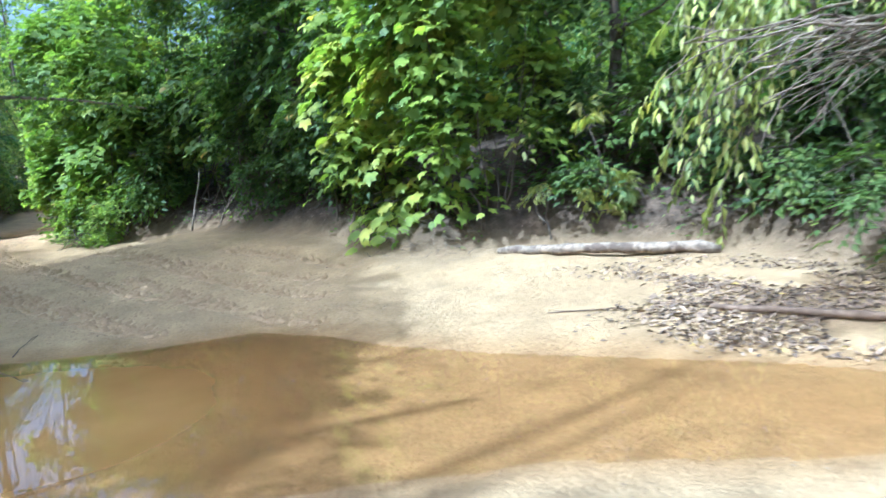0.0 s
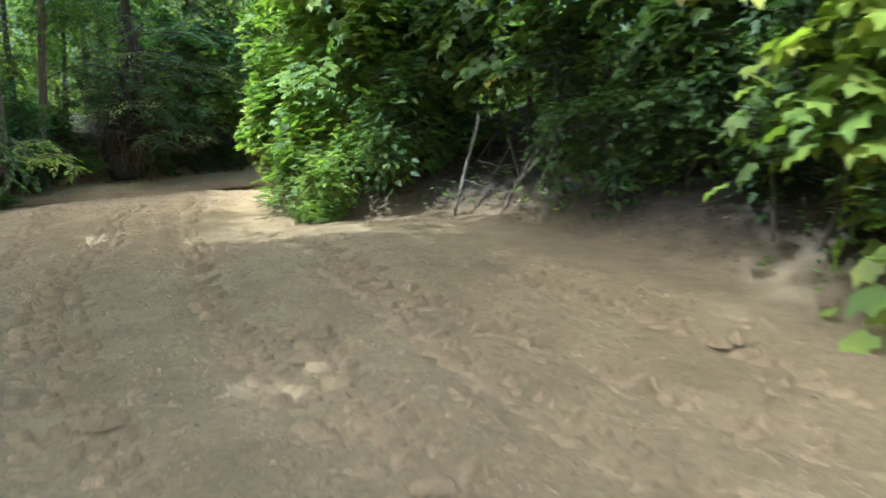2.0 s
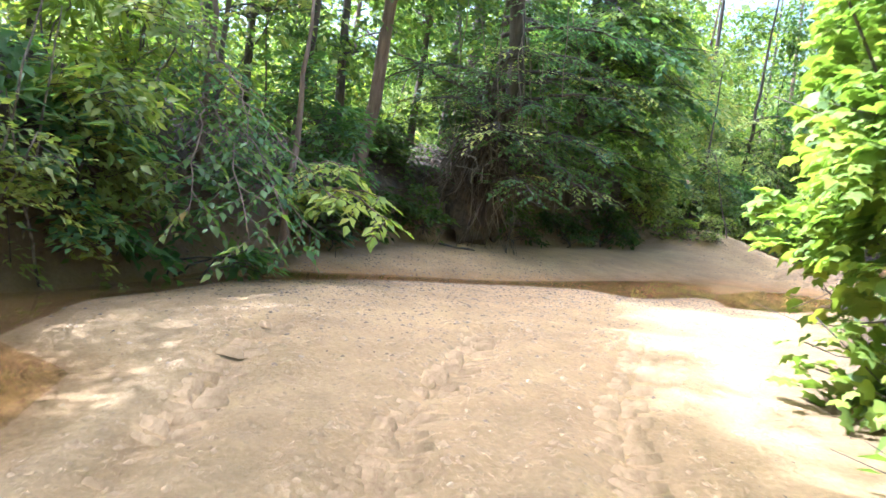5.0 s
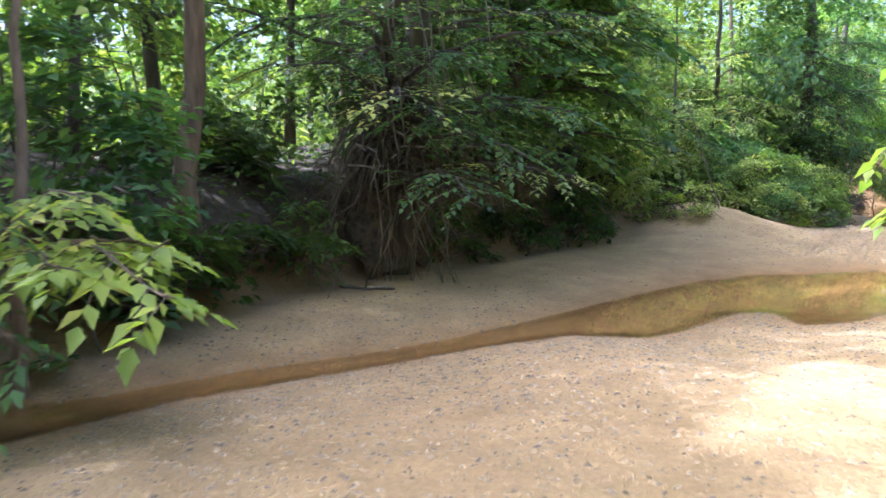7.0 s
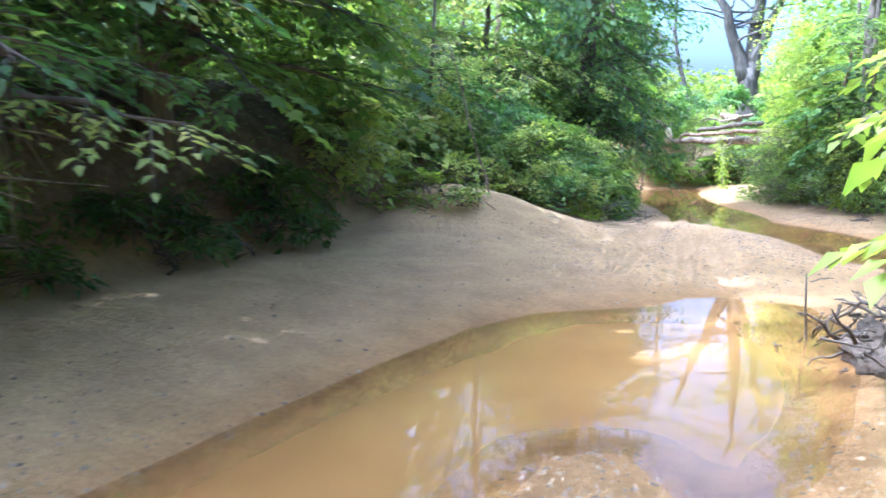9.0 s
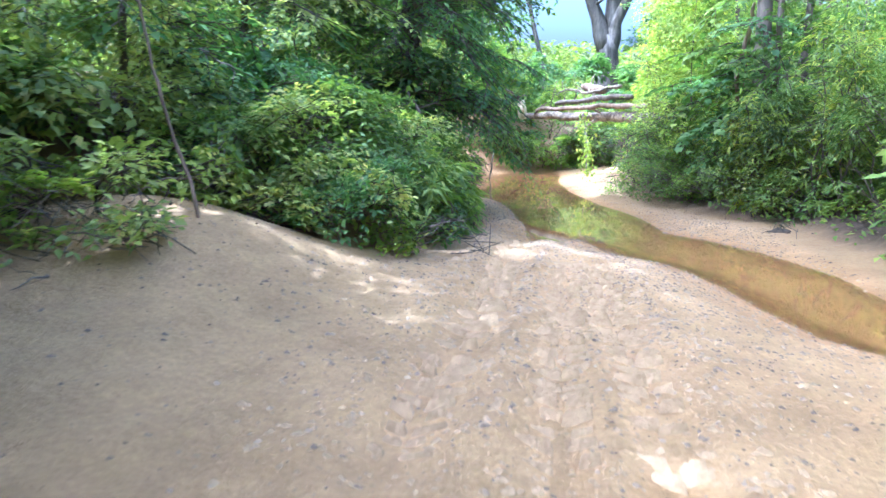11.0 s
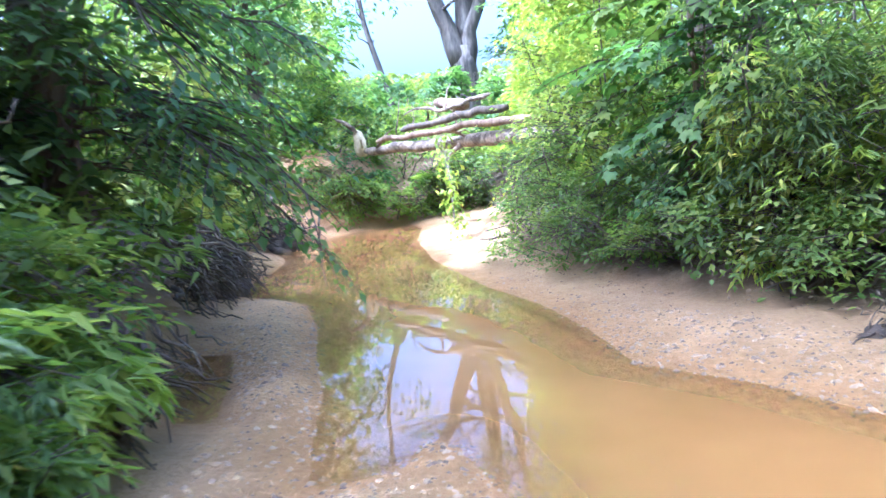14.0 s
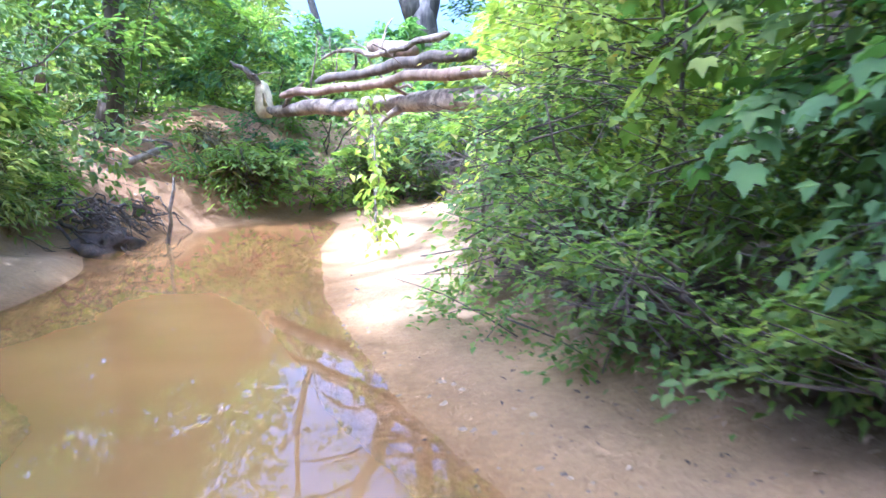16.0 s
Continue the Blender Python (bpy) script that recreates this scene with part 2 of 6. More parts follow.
LEAF_SHAPES = {
    "ovate": ([(0, 0, 0), (0.4, 0.27, 0.07), (1, 0, -0.12), (0.4, -0.27, 0.07)], [(0, 1, 2), (0, 2, 3)]),
    "lance": ([(0, 0, 0), (0.35, 0.12, 0.04), (1, 0, -0.2), (0.35, -0.12, 0.04)], [(0, 1, 2), (0, 2, 3)]),
    "leaflet": ([(0, 0, 0), (0.4, 0.19, 0.06), (1, 0, -0.25), (0.4, -0.19, 0.06)], [(0, 1, 2), (0, 2, 3)]),
    "lobed": ([(0.35, 0, 0.02), (0, 0, 0), (-0.08, 0.22, 0.04), (0.12, 0.44, -0.02), (0.36, 0.36, 0.06), (0.62, 0.42, -0.05), (0.7, 0.17, 0.05), (1, 0.03, -0.2),
               (0.74, -0.2, 0.04), (0.58, -0.44, -0.08), (0.34, -0.34, 0.06), (0.08, -0.42, -0.04), (-0.06, -0.2, 0.04)],
              [(0, 1, 2), (0, 2, 3), (0, 3, 4), (0, 4, 5), (0, 5, 6), (0, 6, 7), (0, 7, 8), (0, 8, 9), (0, 9, 10), (0, 10, 11), (0, 11, 12), (0, 12, 1)]),
}


def leaf_arrays(c, size, shape="ovate", droop=0.35, tilt=0.45):
    """Leaves with their stalks at c, pointing about and hanging a little, or lying as fronds give it."""
    n = len(c)
    tv, tf = LEAF_SHAPES[shape]
    tv, tf = np.array(tv, float), np.array(tf)
    if c.shape[1] >= 9:
        d, up = c[:, 3:6] + np.array([0, 0, -0.5 * droop]), c[:, 6:9] + rng.normal(0, 0.35 * tilt, (n, 3))
        c = c[:, :3]
    else:
        yaw = rng.uniform(0, 2 * np.pi, n)
        d = np.stack([np.cos(yaw), np.sin(yaw), rng.normal(-droop, 0.35, n)], -1)
        up = np.stack([rng.normal(0, tilt, n), rng.normal(0, tilt, n), np.ones(n)], -1)
    d = d / np.linalg.norm(d, axis=1)[:, None]
    s = np.cross(up, d)
    s /= np.linalg.norm(s, axis=1)[:, None] + 1e-9
    nrm = np.cross(d, s)
    sz = (size * rng.uniform(0.6, 1.25, n))[:, None, None]
    v = c[:, None] + sz * (tv[None, :, :1] * d[:, None] + tv[None, :, 1:2] * s[:, None] + tv[None, :, 2:] * nrm[:, None])
    f = tf[None] + (np.arange(n) * len(tv))[:, None, None]
    return v.reshape(-1, 3), f.reshape(-1, 3)


def sprays(blobs, n_sprays, n_leaves, spread):
    """Leaves in flat fronds through ellipsoids (x, y, z, rx, ry, rz): place, direction and upper side of each."""
    w = np.array([b[3] * b[4] + b[4] * b[5] + b[3] * b[5] for b in blobs])
    n_sprays = max(4, n_sprays // 2)
    limbs = max(4, n_sprays // 8)
    limb = rng.integers(0, limbs, n_sprays)
    b = np.array(blobs)[rng.choice(len(blobs), limbs, p=w / w.sum())][limb]
    d = rng.normal(0, 1, (limbs, 3))
    d = (d / np.linalg.norm(d, axis=1)[:, None])[limb] + rng.normal(0, 0.26, (n_sprays, 3))
    d /= np.linalg.norm(d, axis=1)[:, None]
    r = (rng.uniform(0.2, 1.3, limbs) ** 0.5)[limb] * rng.uniform(0.8, 1.1, n_sprays)
    centre = b[:, :3] + b[:, 3:] * d * r[:, None]
    way = d * 0.9 + rng.normal(0, 0.45, (n_sprays, 3))
    way[:, 2] = way[:, 2] * 0.35 - 0.12
    way /= np.linalg.norm(way, axis=1)[:, None]
    top = np.array([0, 0, 1.0]) + 0.35 * d + rng.normal(0, 0.28, (n_sprays, 3))
    side = np.cross(top, way)
    side /= np.linalg.norm(side, axis=1)[:, None]
    top = np.cross(way, side)
    reach = spread * rng.uniform(1.0, 2.3, n_sprays)
    k = rng.integers(max(3, n_leaves), n_leaves * 3 + 1, n_sprays)
    i = np.repeat(np.arange(n_sprays), k)
    # each frond is a twig with side twigs, and the leaves stand along those
    rung = np.round(rng.uniform(-3.4, 3.4, len(i))) / 3.4
    hand = rng.choice((-1.0, 1.0), len(i))
    out = rng.uniform(0.05, 1, len(i)) * (0.72 - 0.4 * rung)
    lean = rng.uniform(0.75, 1.0, n_sprays)[i]
    twig = way[i] * np.cos(lean)[:, None] + side[i] * (hand * np.sin(lean))[:, None]
    pts = centre[i] + (way[i] * rung[:, None] + twig * out[:, None]) * reach[i][:, None] + rng.normal(0, spread * 0.07, (len(i), 3))
    pts[:, 2] -= 0.4 * reach[i] * (np.maximum(rung + 0.3, 0) ** 2 + 0.5 * out ** 2)
    turn = rng.choice((-1.0, 1.0), len(i)) * rng.uniform(0.3, 1.1, len(i))
    across = np.cross(top[i], twig)
    leaf_way = twig * np.cos(turn)[:, None] + across * np.sin(turn)[:, None]
    tone = rng.uniform(0, 1, n_sprays)[i]
    return np.hstack([pts, leaf_way, top[i], tone[:, None]]), centre, way


def leaf_mesh(name, pts, size, shape, material, droop=0.35, tilt=0.45):
    """A mesh of leaves, with the tone that each has from its frond."""
    v, f = leaf_arrays(pts, np.full(len(pts), size), shape, droop, tilt)
    me = mesh_np(name, v, f, material)
    tone = pts[:, 9] if pts.shape[1] > 9 else rng.uniform(0, 1, len(pts))
    me.attributes.new("tone", "FLOAT", "POINT").data.foreach_set("value", np.repeat(tone, len(v) // len(pts)).astype(np.float32))
    return me


# ---- the ground ----
LEFT_FOOT = [(-2.88, -10.08), (-2.88, 0.00), (-3.31, 2.88), (-4.03, 5.04), (-5.04, 6.48), (-6.48, 7.78), (-8.50, 9.07), (-10.22, 10.51), (-11.52, 12.38), (-11.95, 14.04),
             (-12.74, 15.48), (-13.10, 17.06), (-13.39, 18.72), (-13.25, 20.88), (-13.10, 23.04), (-13.32, 24.84), (-12.74, 25.49), (-11.74, 25.49), (-11.38, 26.21),
             (-11.45, 27.79), (-11.59, 28.94), (-12.10, 29.95), (-12.38, 31.82), (-12.89, 33.84), (-12.96, 35.28), (-12.38, 37.15), (-11.45, 38.45), (-9.72, 39.96), (-6.48, 41.04)]
RIGHT_FOOT = [(-6.48, 38.52), (-9.36, 38.59), (-10.15, 36.72), (-10.15, 32.98), (-9.79, 31.82), (-9.29, 30.53), (-8.50, 29.45), (-8.14, 27.79), (-7.99, 25.92), (-8.42, 24.19),
              (-8.86, 22.75), (-8.93, 20.88), (-8.71, 19.08), (-8.35, 17.28), (-7.78, 15.70), (-6.91, 14.40), (-6.05, 13.39), (-5.18, 12.67), (-3.74, 12.24),
              (-2.45, 10.80), (-1.58, 10.22), (-0.79, 9.14), (-0.14, 8.64), (0.43, 8.93), (1.44, 8.71), (2.66, 7.78), (3.17, 6.77), (3.31, 5.18), (3.31, 2.16), (3.17, -10.08)]
BED = LEFT_FOOT + RIGHT_FOOT
POOLS = [
    [(-4.75, 6.5), (-3.6, 6.35), (-2.6, 6.45), (-1.75, 6.75), (-1.05, 6.38), (-0.6, 5.98), (0.2, 5.5), (1.3, 5.02), (2.0, 4.7), (2.9, 4.1), (2.95, 3.4), (1.6, 3.3), (0.4, 3.5), (-0.7, 3.4), (-1.9, 3.3), (-3.6, 3.24), (-4.68, 4.32)],
    [(-11.66, 12.17), (-11.74, 13.03), (-12.17, 13.82), (-12.74, 14.40), (-12.60, 14.98), (-12.24, 15.55), (-12.05, 16.35), (-11.78, 17.0), (-11.6, 17.7), (-11.5, 18.6), (-11.42, 19.5), (-11.33, 20.4),
     (-11.2, 21.2), (-11.0, 21.72), (-10.66, 22.05), (-10.38, 22.3), (-10.16, 22.8), (-9.8, 22.9), (-9.45, 22.8), (-9.3, 22.2), (-9.3, 21.2), (-9.42, 20.30), (-9.58, 19.66), (-9.86, 19.33), (-10.15, 19.73), (-10.37, 19.58),
     (-10.44, 18.72), (-10.58, 18.36), (-11.0, 18.2), (-11.28, 17.6), (-11.52, 16.75), (-11.84, 15.77), (-11.88, 15.05), (-11.95, 14.54), (-11.59, 13.68), (-11.38, 13.03), (-10.58, 12.24), (-9.90, 12.35),
     (-9.22, 11.81), (-8.71, 11.38), (-7.92, 10.66), (-7.56, 9.72), (-8.28, 8.93), (-10.44, 10.37)],
    [(-8.64, 24.91), (-9.07, 25.34), (-9.25, 25.92), (-9.40, 26.57), (-9.72, 27.36), (-10.19, 27.72), (-10.42, 28.35), (-10.5, 28.45), (-10.6, 28.15), (-10.87, 28.01), (-11.0, 28.80), (-11.12, 29.3), (-11.24, 29.8), (-11.36, 30.5), (-11.62, 31.35), (-11.95, 31.7),
     (-12.31, 31.95), (-12.38, 33.26), (-12.78, 34.92), (-12.67, 36.29), (-12.17, 37.37), (-11.45, 38.23), (-11.20, 37.66), (-11.12, 35.64), (-10.80, 33.55),
     (-10.30, 31.75), (-9.94, 30.89), (-9.74, 30.1), (-9.62, 29.3), (-9.2, 28.9), (-8.82, 28.30), (-8.46, 27.36), (-8.35, 26.28), (-8.42, 25.20)],
    [(-11.38, 28.7), (-11.46, 29.2), (-11.58, 29.7), (-11.7, 29.95), (-11.95, 29.9), (-11.9, 29.3), (-11.6, 28.75)],
]


def inside(px, py, poly):
    c = np.zeros(px.shape, bool)
    q = poly[-1]
    for p in poly:
        hit = ((p[1] > py) != (q[1] > py)) & (px < (q[0] - p[0]) * (py - p[1]) / (q[1] - p[1] + 1e-12) + p[0])
        c ^= hit
        q = p
    return c


def edge_distance(px, py, poly, closed=True):
    best = np.full(px.shape, 1e9)
    for i in range(len(poly) if closed else len(poly) - 1):
        (ax, ay), (bx, by) = poly[i], poly[(i + 1) % len(poly)]
        dx, dy = bx - ax, by - ay
        t = np.clip(((px - ax) * dx + (py - ay) * dy) / (dx * dx + dy * dy + 1e-12), 0, 1)
        best = np.minimum(best, (px - ax - t * dx) ** 2 + (py - ay - t * dy) ** 2)
    return np.sqrt(best)


def smooth_step(a, b, x):
    t = np.clip((x - a) / (b - a), 0, 1)
    return t * t * (3 - 2 * t)


def waves(px, py, scale, seed):
    """Cheap smooth unevenness between about -1 and 1."""
    g = np.random.default_rng(seed)
    out = np.zeros_like(px)
    for k in range(7):
        a, ph, s = g.uniform(0, 2 * np.pi), g.uniform(0, 6.28), scale * g.uniform(0.5, 2.2)
        out += np.sin((px * np.cos(a) + py * np.sin(a)) * s + ph)
    return out / 4


# wheel tracks in the sand
RUNS = [[(-1.2, 6.8), (-2.3, 7.5), (-3.5, 8.4), (-4.5, 9.4), (-6.2, 11.4)], [(-2.2, 6.4), (-3.1, 7.2), (-4.3, 8.2), (-6.0, 9.8), (-7.6, 11.9), (-8.4, 13.0)], [(-1.4, 8.4), (-2.2, 8.9), (-3.6, 9.8), (-5.4, 11.6)],
        [(-2.9, 6.9), (-3.8, 7.5), (-5.2, 8.8), (-6.6, 10.4)], [(-7.3, 10.4), (-7.9, 11.1), (-8.7, 12.1), (-10.1, 13.6)], [(-6.9, 11.2), (-7.5, 12.0), (-8.4, 13.0), (-9.3, 14.6)],
        [(-1.3, 7.6), (-2.0, 8.1), (-2.9, 8.9), (-4.2, 10.2)], [(-1.6, 7.0), (-2.6, 7.9), (-3.8, 9.1)], [(-1.2, 8.9), (-1.8, 9.4), (-3.0, 10.2)],
        [(-5.6, 10.9), (-6.9, 12.4), (-8.0, 13.9), (-8.7, 15.4)],
        [(-10.8, 23.0), (-10.8, 24.5), (-10.85, 26.0), (-10.95, 27.8)], [(-10.3, 23.2), (-10.4, 24.7), (-10.45, 26.5)], [(-9.9, 22.8), (-10.15, 24.75), (-10.28, 26.55)]]


def ground_height(px, py):
    """Height of the ground, and how much of it is bank soil."""
    bed = inside(px, py, BED)
    de = edge_distance(px, py, BED)
    pool = np.full(px.shape, 1e9)
    for poly in POOLS:
        d = edge_distance(px, py, poly)
        pool = np.minimum(pool, np.where(inside(px, py, poly), -d, d))
    z = np.where(pool > 0, 0.2 * (1 - np.exp(-pool / 1.2)), -0.26 * (1 - np.exp(np.minimum(pool, 0) / 0.9)))
    shallow = smooth_step(-3.6, -0.5, px) * smooth_step(7.5, 7.0, py)
    z = np.where(pool > 0, z, z * (1 - 0.95 * shallow))
    z += 0.02 * waves(px, py, 2.2, 3) * smooth_step(0, 1.0, pool) + 0.012 * waves(px, py, 9, 4) * smooth_step(0.1, 0.8, pool)
    z += 0.45 * smooth_step(3.2, -1.4, py) * smooth_step(-6.5, -2.2, px) + 0.25 * smooth_step(8, 11.5, py) * smooth_step(-6.5, -3.6, px)
    z += 0.32 * np.exp(-(((px + 12.96) / 0.95) ** 2 + ((py - 24.85) / 1.15) ** 2)) + 0.15 * np.exp(-(((px + 12.25) / 0.7) ** 2 + ((py - 24.9) / 0.7) ** 2))
    z += 0.1 * np.exp(-(((px + 12.75) / 0.35) ** 2 + ((py - 33.9) / 0.7) ** 2))
    z += 0.35 * np.exp(-(((px + 13.1) / 0.7) ** 2 + ((py - 39.7) / 0.8) ** 2))
    z += 0.03 * np.exp(-(edge_distance(px, py, [(-11.25, 29.0), (-11.55, 30.2), (-11.85, 31.3)], False) / 0.2) ** 2)
    run = np.full(px.shape, 1e9)
    for line in RUNS:
        run = np.minimum(run, edge_distance(px, py, line, False))
    z += (0.022 * np.exp(-((run - 0.24) / 0.09) ** 2) - 0.02 * np.exp(-(run / 0.13) ** 2)) * smooth_step(0.05, 0.3, pool)
    west = smooth_step(-9.7, -11.2, px) * smooth_step(9.4, 11.5, py)
    east = smooth_step(-10.5, -9.0, px) * smooth_step(24, 27, py)
    steep = 0.6 + 1.6 * west * smooth_step(33, 29, py) - 0.4 * east
    steep = steep * (1 - 0.62 * west * smooth_step(24.8, 25.8, py) * smooth_step(29.2, 28.2, py))
    rise = (1.25 + 0.25 * waves(px, py, 0.5, 8)) * (1 - np.exp(-de * steep / 1.15)) + 0.02 * np.minimum(de, 40)
    z = z + np.where(bed, 0, rise * smooth_step(0, 0.5, de))
    z += np.where(bed, 0, 0.06 * waves(px, py, 3.1, 5) * smooth_step(0, 0.6, de))
    bank = np.where(bed, 0.35 * smooth_step(0.5, 0.0, de), 0.35 + 0.65 * smooth_step(0, 0.5, de))
    bank = bank * (1 - 0.55 * smooth_step(32.5, 34.5, py) * smooth_step(-10.5, -12, px))
    return z, bank


def h_at(x, y):
    return float(ground_height(np.array([float(x)]), np.array([float(y)]))[0][0])


def axis_lines(a, b, step, far):
    core = np.arange(a, b + step / 2, step)
    out, d = [], step
    e = 0.0
    while e < far:
        d *= 1.35
        e += d
        out.append(e)
    out = np.array(out)
    return np.concatenate([(core[0] - out)[::-1], core, core[-1] + out])


def build_ground():
    xs, ys = axis_lines(-15.1, 4.7, 0.07, 700), axis_lines(-2.2, 40.3, 0.07, 700)
    gx, gy = np.meshgrid(xs, ys)
    z, bank = ground_height(gx.ravel(), gy.ravel())
    nx, ny = len(xs), len(ys)
    i = (np.arange(ny - 1)[:, None] * nx + np.arange(nx - 1)[None]).ravel()
    f = np.stack([i, i + 1, i + nx + 1, i + nx], -1)
    me = mesh_np("ground", np.stack([gx.ravel(), gy.ravel(), z], -1), f, SAND, True)
    a = me.attributes.new("bank", "FLOAT", "POINT")
    a.data.foreach_set("value", bank.astype(np.float32))
    x, y = gx.ravel(), gy.ravel()
    clay = np.exp(-(((x + 13.0) / 1.0) ** 2 + ((y - 38.2) / 2.0) ** 2) ** 2) * np.clip(0.7 + 0.6 * waves(x, y, 2.5, 31), 0, 1)
    a = me.attributes.new("clay", "FLOAT", "POINT")
    a.data.foreach_set("value", clay.astype(np.float32))
    return tagged(new("ground", me), "tan sand creek bed with tyre tracks between earth banks", "ground", kind="structure")


build_ground()


def build_water():
    """One level sheet; the sand stands above it but in the pools."""
    nx, ny = 168, 360
    xs, ys = np.linspace(-13.4, 3.3, nx), np.linspace(2.5, 39.2, ny)
    gx, gy = np.meshgrid(xs, ys)
    i = (np.arange(ny - 1)[:, None] * nx + np.arange(nx - 1)[None]).ravel()
    f = np.stack([i, i + 1, i + nx + 1, i + nx], -1)
    me = mesh_np("water", np.stack([gx.ravel(), gy.ravel(), np.zeros(gx.size)], -1), f, WATER, True)
    depth = -ground_height(gx.ravel(), gy.ravel())[0]
    a = me.attributes.new("murk", "FLOAT", "POINT")
    a.data.foreach_set("value", (1 - np.exp(-np.clip(depth, 0, 1) / 0.045)).astype(np.float32))
    return tagged(new("water", me), "still brown muddy water lying in the creek bed", "water", kind="structure")


build_water()


# ---- plants ----
# stretches of sand that the sun reaches through gaps in the tree tops
SUNNY = [[(-8.6, 31.4), (-6.0, 31.0), (-6.5, 36.0), (-8.9, 36.0)],
         [(-1.0, 10.0), (0.0, 11.6), (2.4, 11.0), (2.4, 9.0), (0.5, 8.6)],
         [(-0.9, 9.3), (-0.5, 6.4), (-0.9, 5.8), (-0.8, 4.8), (-0.4, 3.1), (3.0, 2.9), (3.0, 4.5), (2.0, 5.6), (1.9, 6.6), (2.6, 7.2), (3.2, 6.6), (4.6, 7.0), (4.9, 9.2), (3.0, 9.6), (0.5, 10.0)],
         [(-9.0, 15.4), (-9.45, 16.7), (-9.4, 17.7), (-8.6, 18.4), (-7.6, 16.6), (-7.4, 15.2), (-8.2, 15.1)],
         [(-7.9, 11.9), (-7.8, 12.2), (-7.3, 11.9), (-7.5, 11.5)],
         [(-11.1, 36.6), (-10.4, 38.2), (-9.9, 34.2), (-9.9, 32.8), (-10.7, 32.6), (-11.1, 34.9)],
         [(-14.8, 23.2), (-13.6, 28.2), (-11.15, 28.4), (-11.35, 26.4), (-11.9, 25.2), (-12.6, 23.4)],
         [(-6.9, 17.0), (-4.4, 17.0), (-4.4, 34.0), (-6.9, 34.0)],
         [(-16.6, 13.6), (-16.8, 17.0), (-16.6, 20.6), (-21.5, 20.0), (-21.0, 13.0)],
         [(-13.2, 32.8), (-13.2, 34.9), (-12.3, 34.9), (-12.2, 32.8)],
         [(-13.6, 18.8), (-14.8, 18.6), (-15.2, 19.6), (-13.9, 19.8)]]


# the way that vehicles keep clear of branches
TRACK = [(0, -4), (0, 0), (-0.7, 2.9), (-1.8, 5.6), (-3.6, 7.9), (-5.2, 9.5), (-6.9, 11.5), (-8.4, 13.6), (-9.3, 15.4), (-9.8, 17.1), (-10.0, 18.9), (-10.3, 21.7), (-10.3, 24), (-10.2, 26.6), (-10.1, 28.4), (-10.2, 30)]


# banks that get broken sun
HALF_SUNNY = [[(-8.6, 31.4), (-6.0, 31.0), (-6.5, 36.0), (-8.9, 36.0)],
         [(-1.0, 10.0), (0.0, 11.6), (2.4, 11.0), (2.4, 9.0), (0.5, 8.6)],
         [(-13.2, 8.6), (-15.4, 11.0), (-15.6, 16.4), (-11.2, 15.6), (-10.3, 13.6), (-8.9, 12.4), (-8.8, 10.0), (-9.4, 9.2)], [(-8.0, 16.5), (-5.9, 15.2), (-6.3, 13.2), (-8.4, 14.6)],
         [(-14.4, 34.0), (-14.2, 37.2), (-12.2, 37.0), (-12.2, 34.6)], [(-5.2, 13.4), (-5.6, 15.6), (-2.8, 16.2), (-2.8, 13.8)]]


def let_sun_in(p):
    """Which of the leaves at p leave the sunny stretches free."""
    k = (p[:, 2] - 0.1) / sun_dir.z
    x, y = p[:, 0] - k * sun_dir.x, p[:, 1] - k * sun_dir.y
    x, y = x + 0.12 * np.sin(y * 9) + 0.1 * np.sin(x * 14), y + 0.12 * np.sin(x * 10)
    blocked = np.zeros(len(p), bool)
    for poly in SUNNY:
        blocked |= inside(x, y, poly)
    for poly in HALF_SUNNY:
        blocked |= inside(x, y, poly) & (p[:, 2] > 2.6) & (rng.uniform(0, 1, len(p)) < 0.85)
    free = (p[:, 2] > 3.4) | (edge_distance(p[:, 0], p[:, 1], TRACK, False) > 1.15 + 0.1 * np.minimum(p[:, 2], 3) + 0.15 * np.sin(p[:, 2] * 5 + p[:, 0] * 4) + 0.15 * np.sin(p[:, 1] * 7))
    low = p[:, 2] - ground_height(p[:, 0], p[:, 1])[0] < 1.1
    return free & (~blocked | low | (rng.uniform(0, 1, len(p)) < 0.035))


def hide_sky_gap(p):
    """The open view over the creek bend to the north keeps free of leaves."""
    x, y, z = p[:, 0], p[:, 1], p[:, 2]
    d = y - 37
    wave = 0.22 * np.sin(z * 2.1 + y * 0.7) + 0.15 * np.sin(z * 5 + y * 1.9)
    gap = (y > 31.5) & (x > -11.95 - 0.18 * d + wave) & (x < -9.75 + 0.05 * d + wave) & (z > 2.05 + 0.11 * d + 0.15 * np.sin(x * 4.5) + 0.12 * np.sin(x * 11 + y))
    d2 = np.hypot(p[:, 0] + 5.0, p[:, 1] - 9.5)
    a2 = np.degrees(np.arctan2(-(p[:, 0] + 5.0), p[:, 1] - 9.5))
    e2 = np.degrees(np.arctan2(p[:, 2] - 1.2, d2))
    west = (d2 > 7.5) & (a2 > 48) & (a2 < 76) & (e2 > 6.5) & (np.sin(a2 * 0.9) + np.sin(e2 * 1.1 + a2 * 0.4) > -0.6) & (rng.uniform(0, 1, len(p)) < 0.75)
    return ~gap & ~west


def leafy(centre, way):
    ok = let_sun_in(centre) & hide_sky_gap(centre) & (centre[:, 2] > ground_height(centre[:, 0], centre[:, 1])[0] + 0.1)
    return (centre[ok], way[ok]) if ok.sum() > 3 else (centre, way)


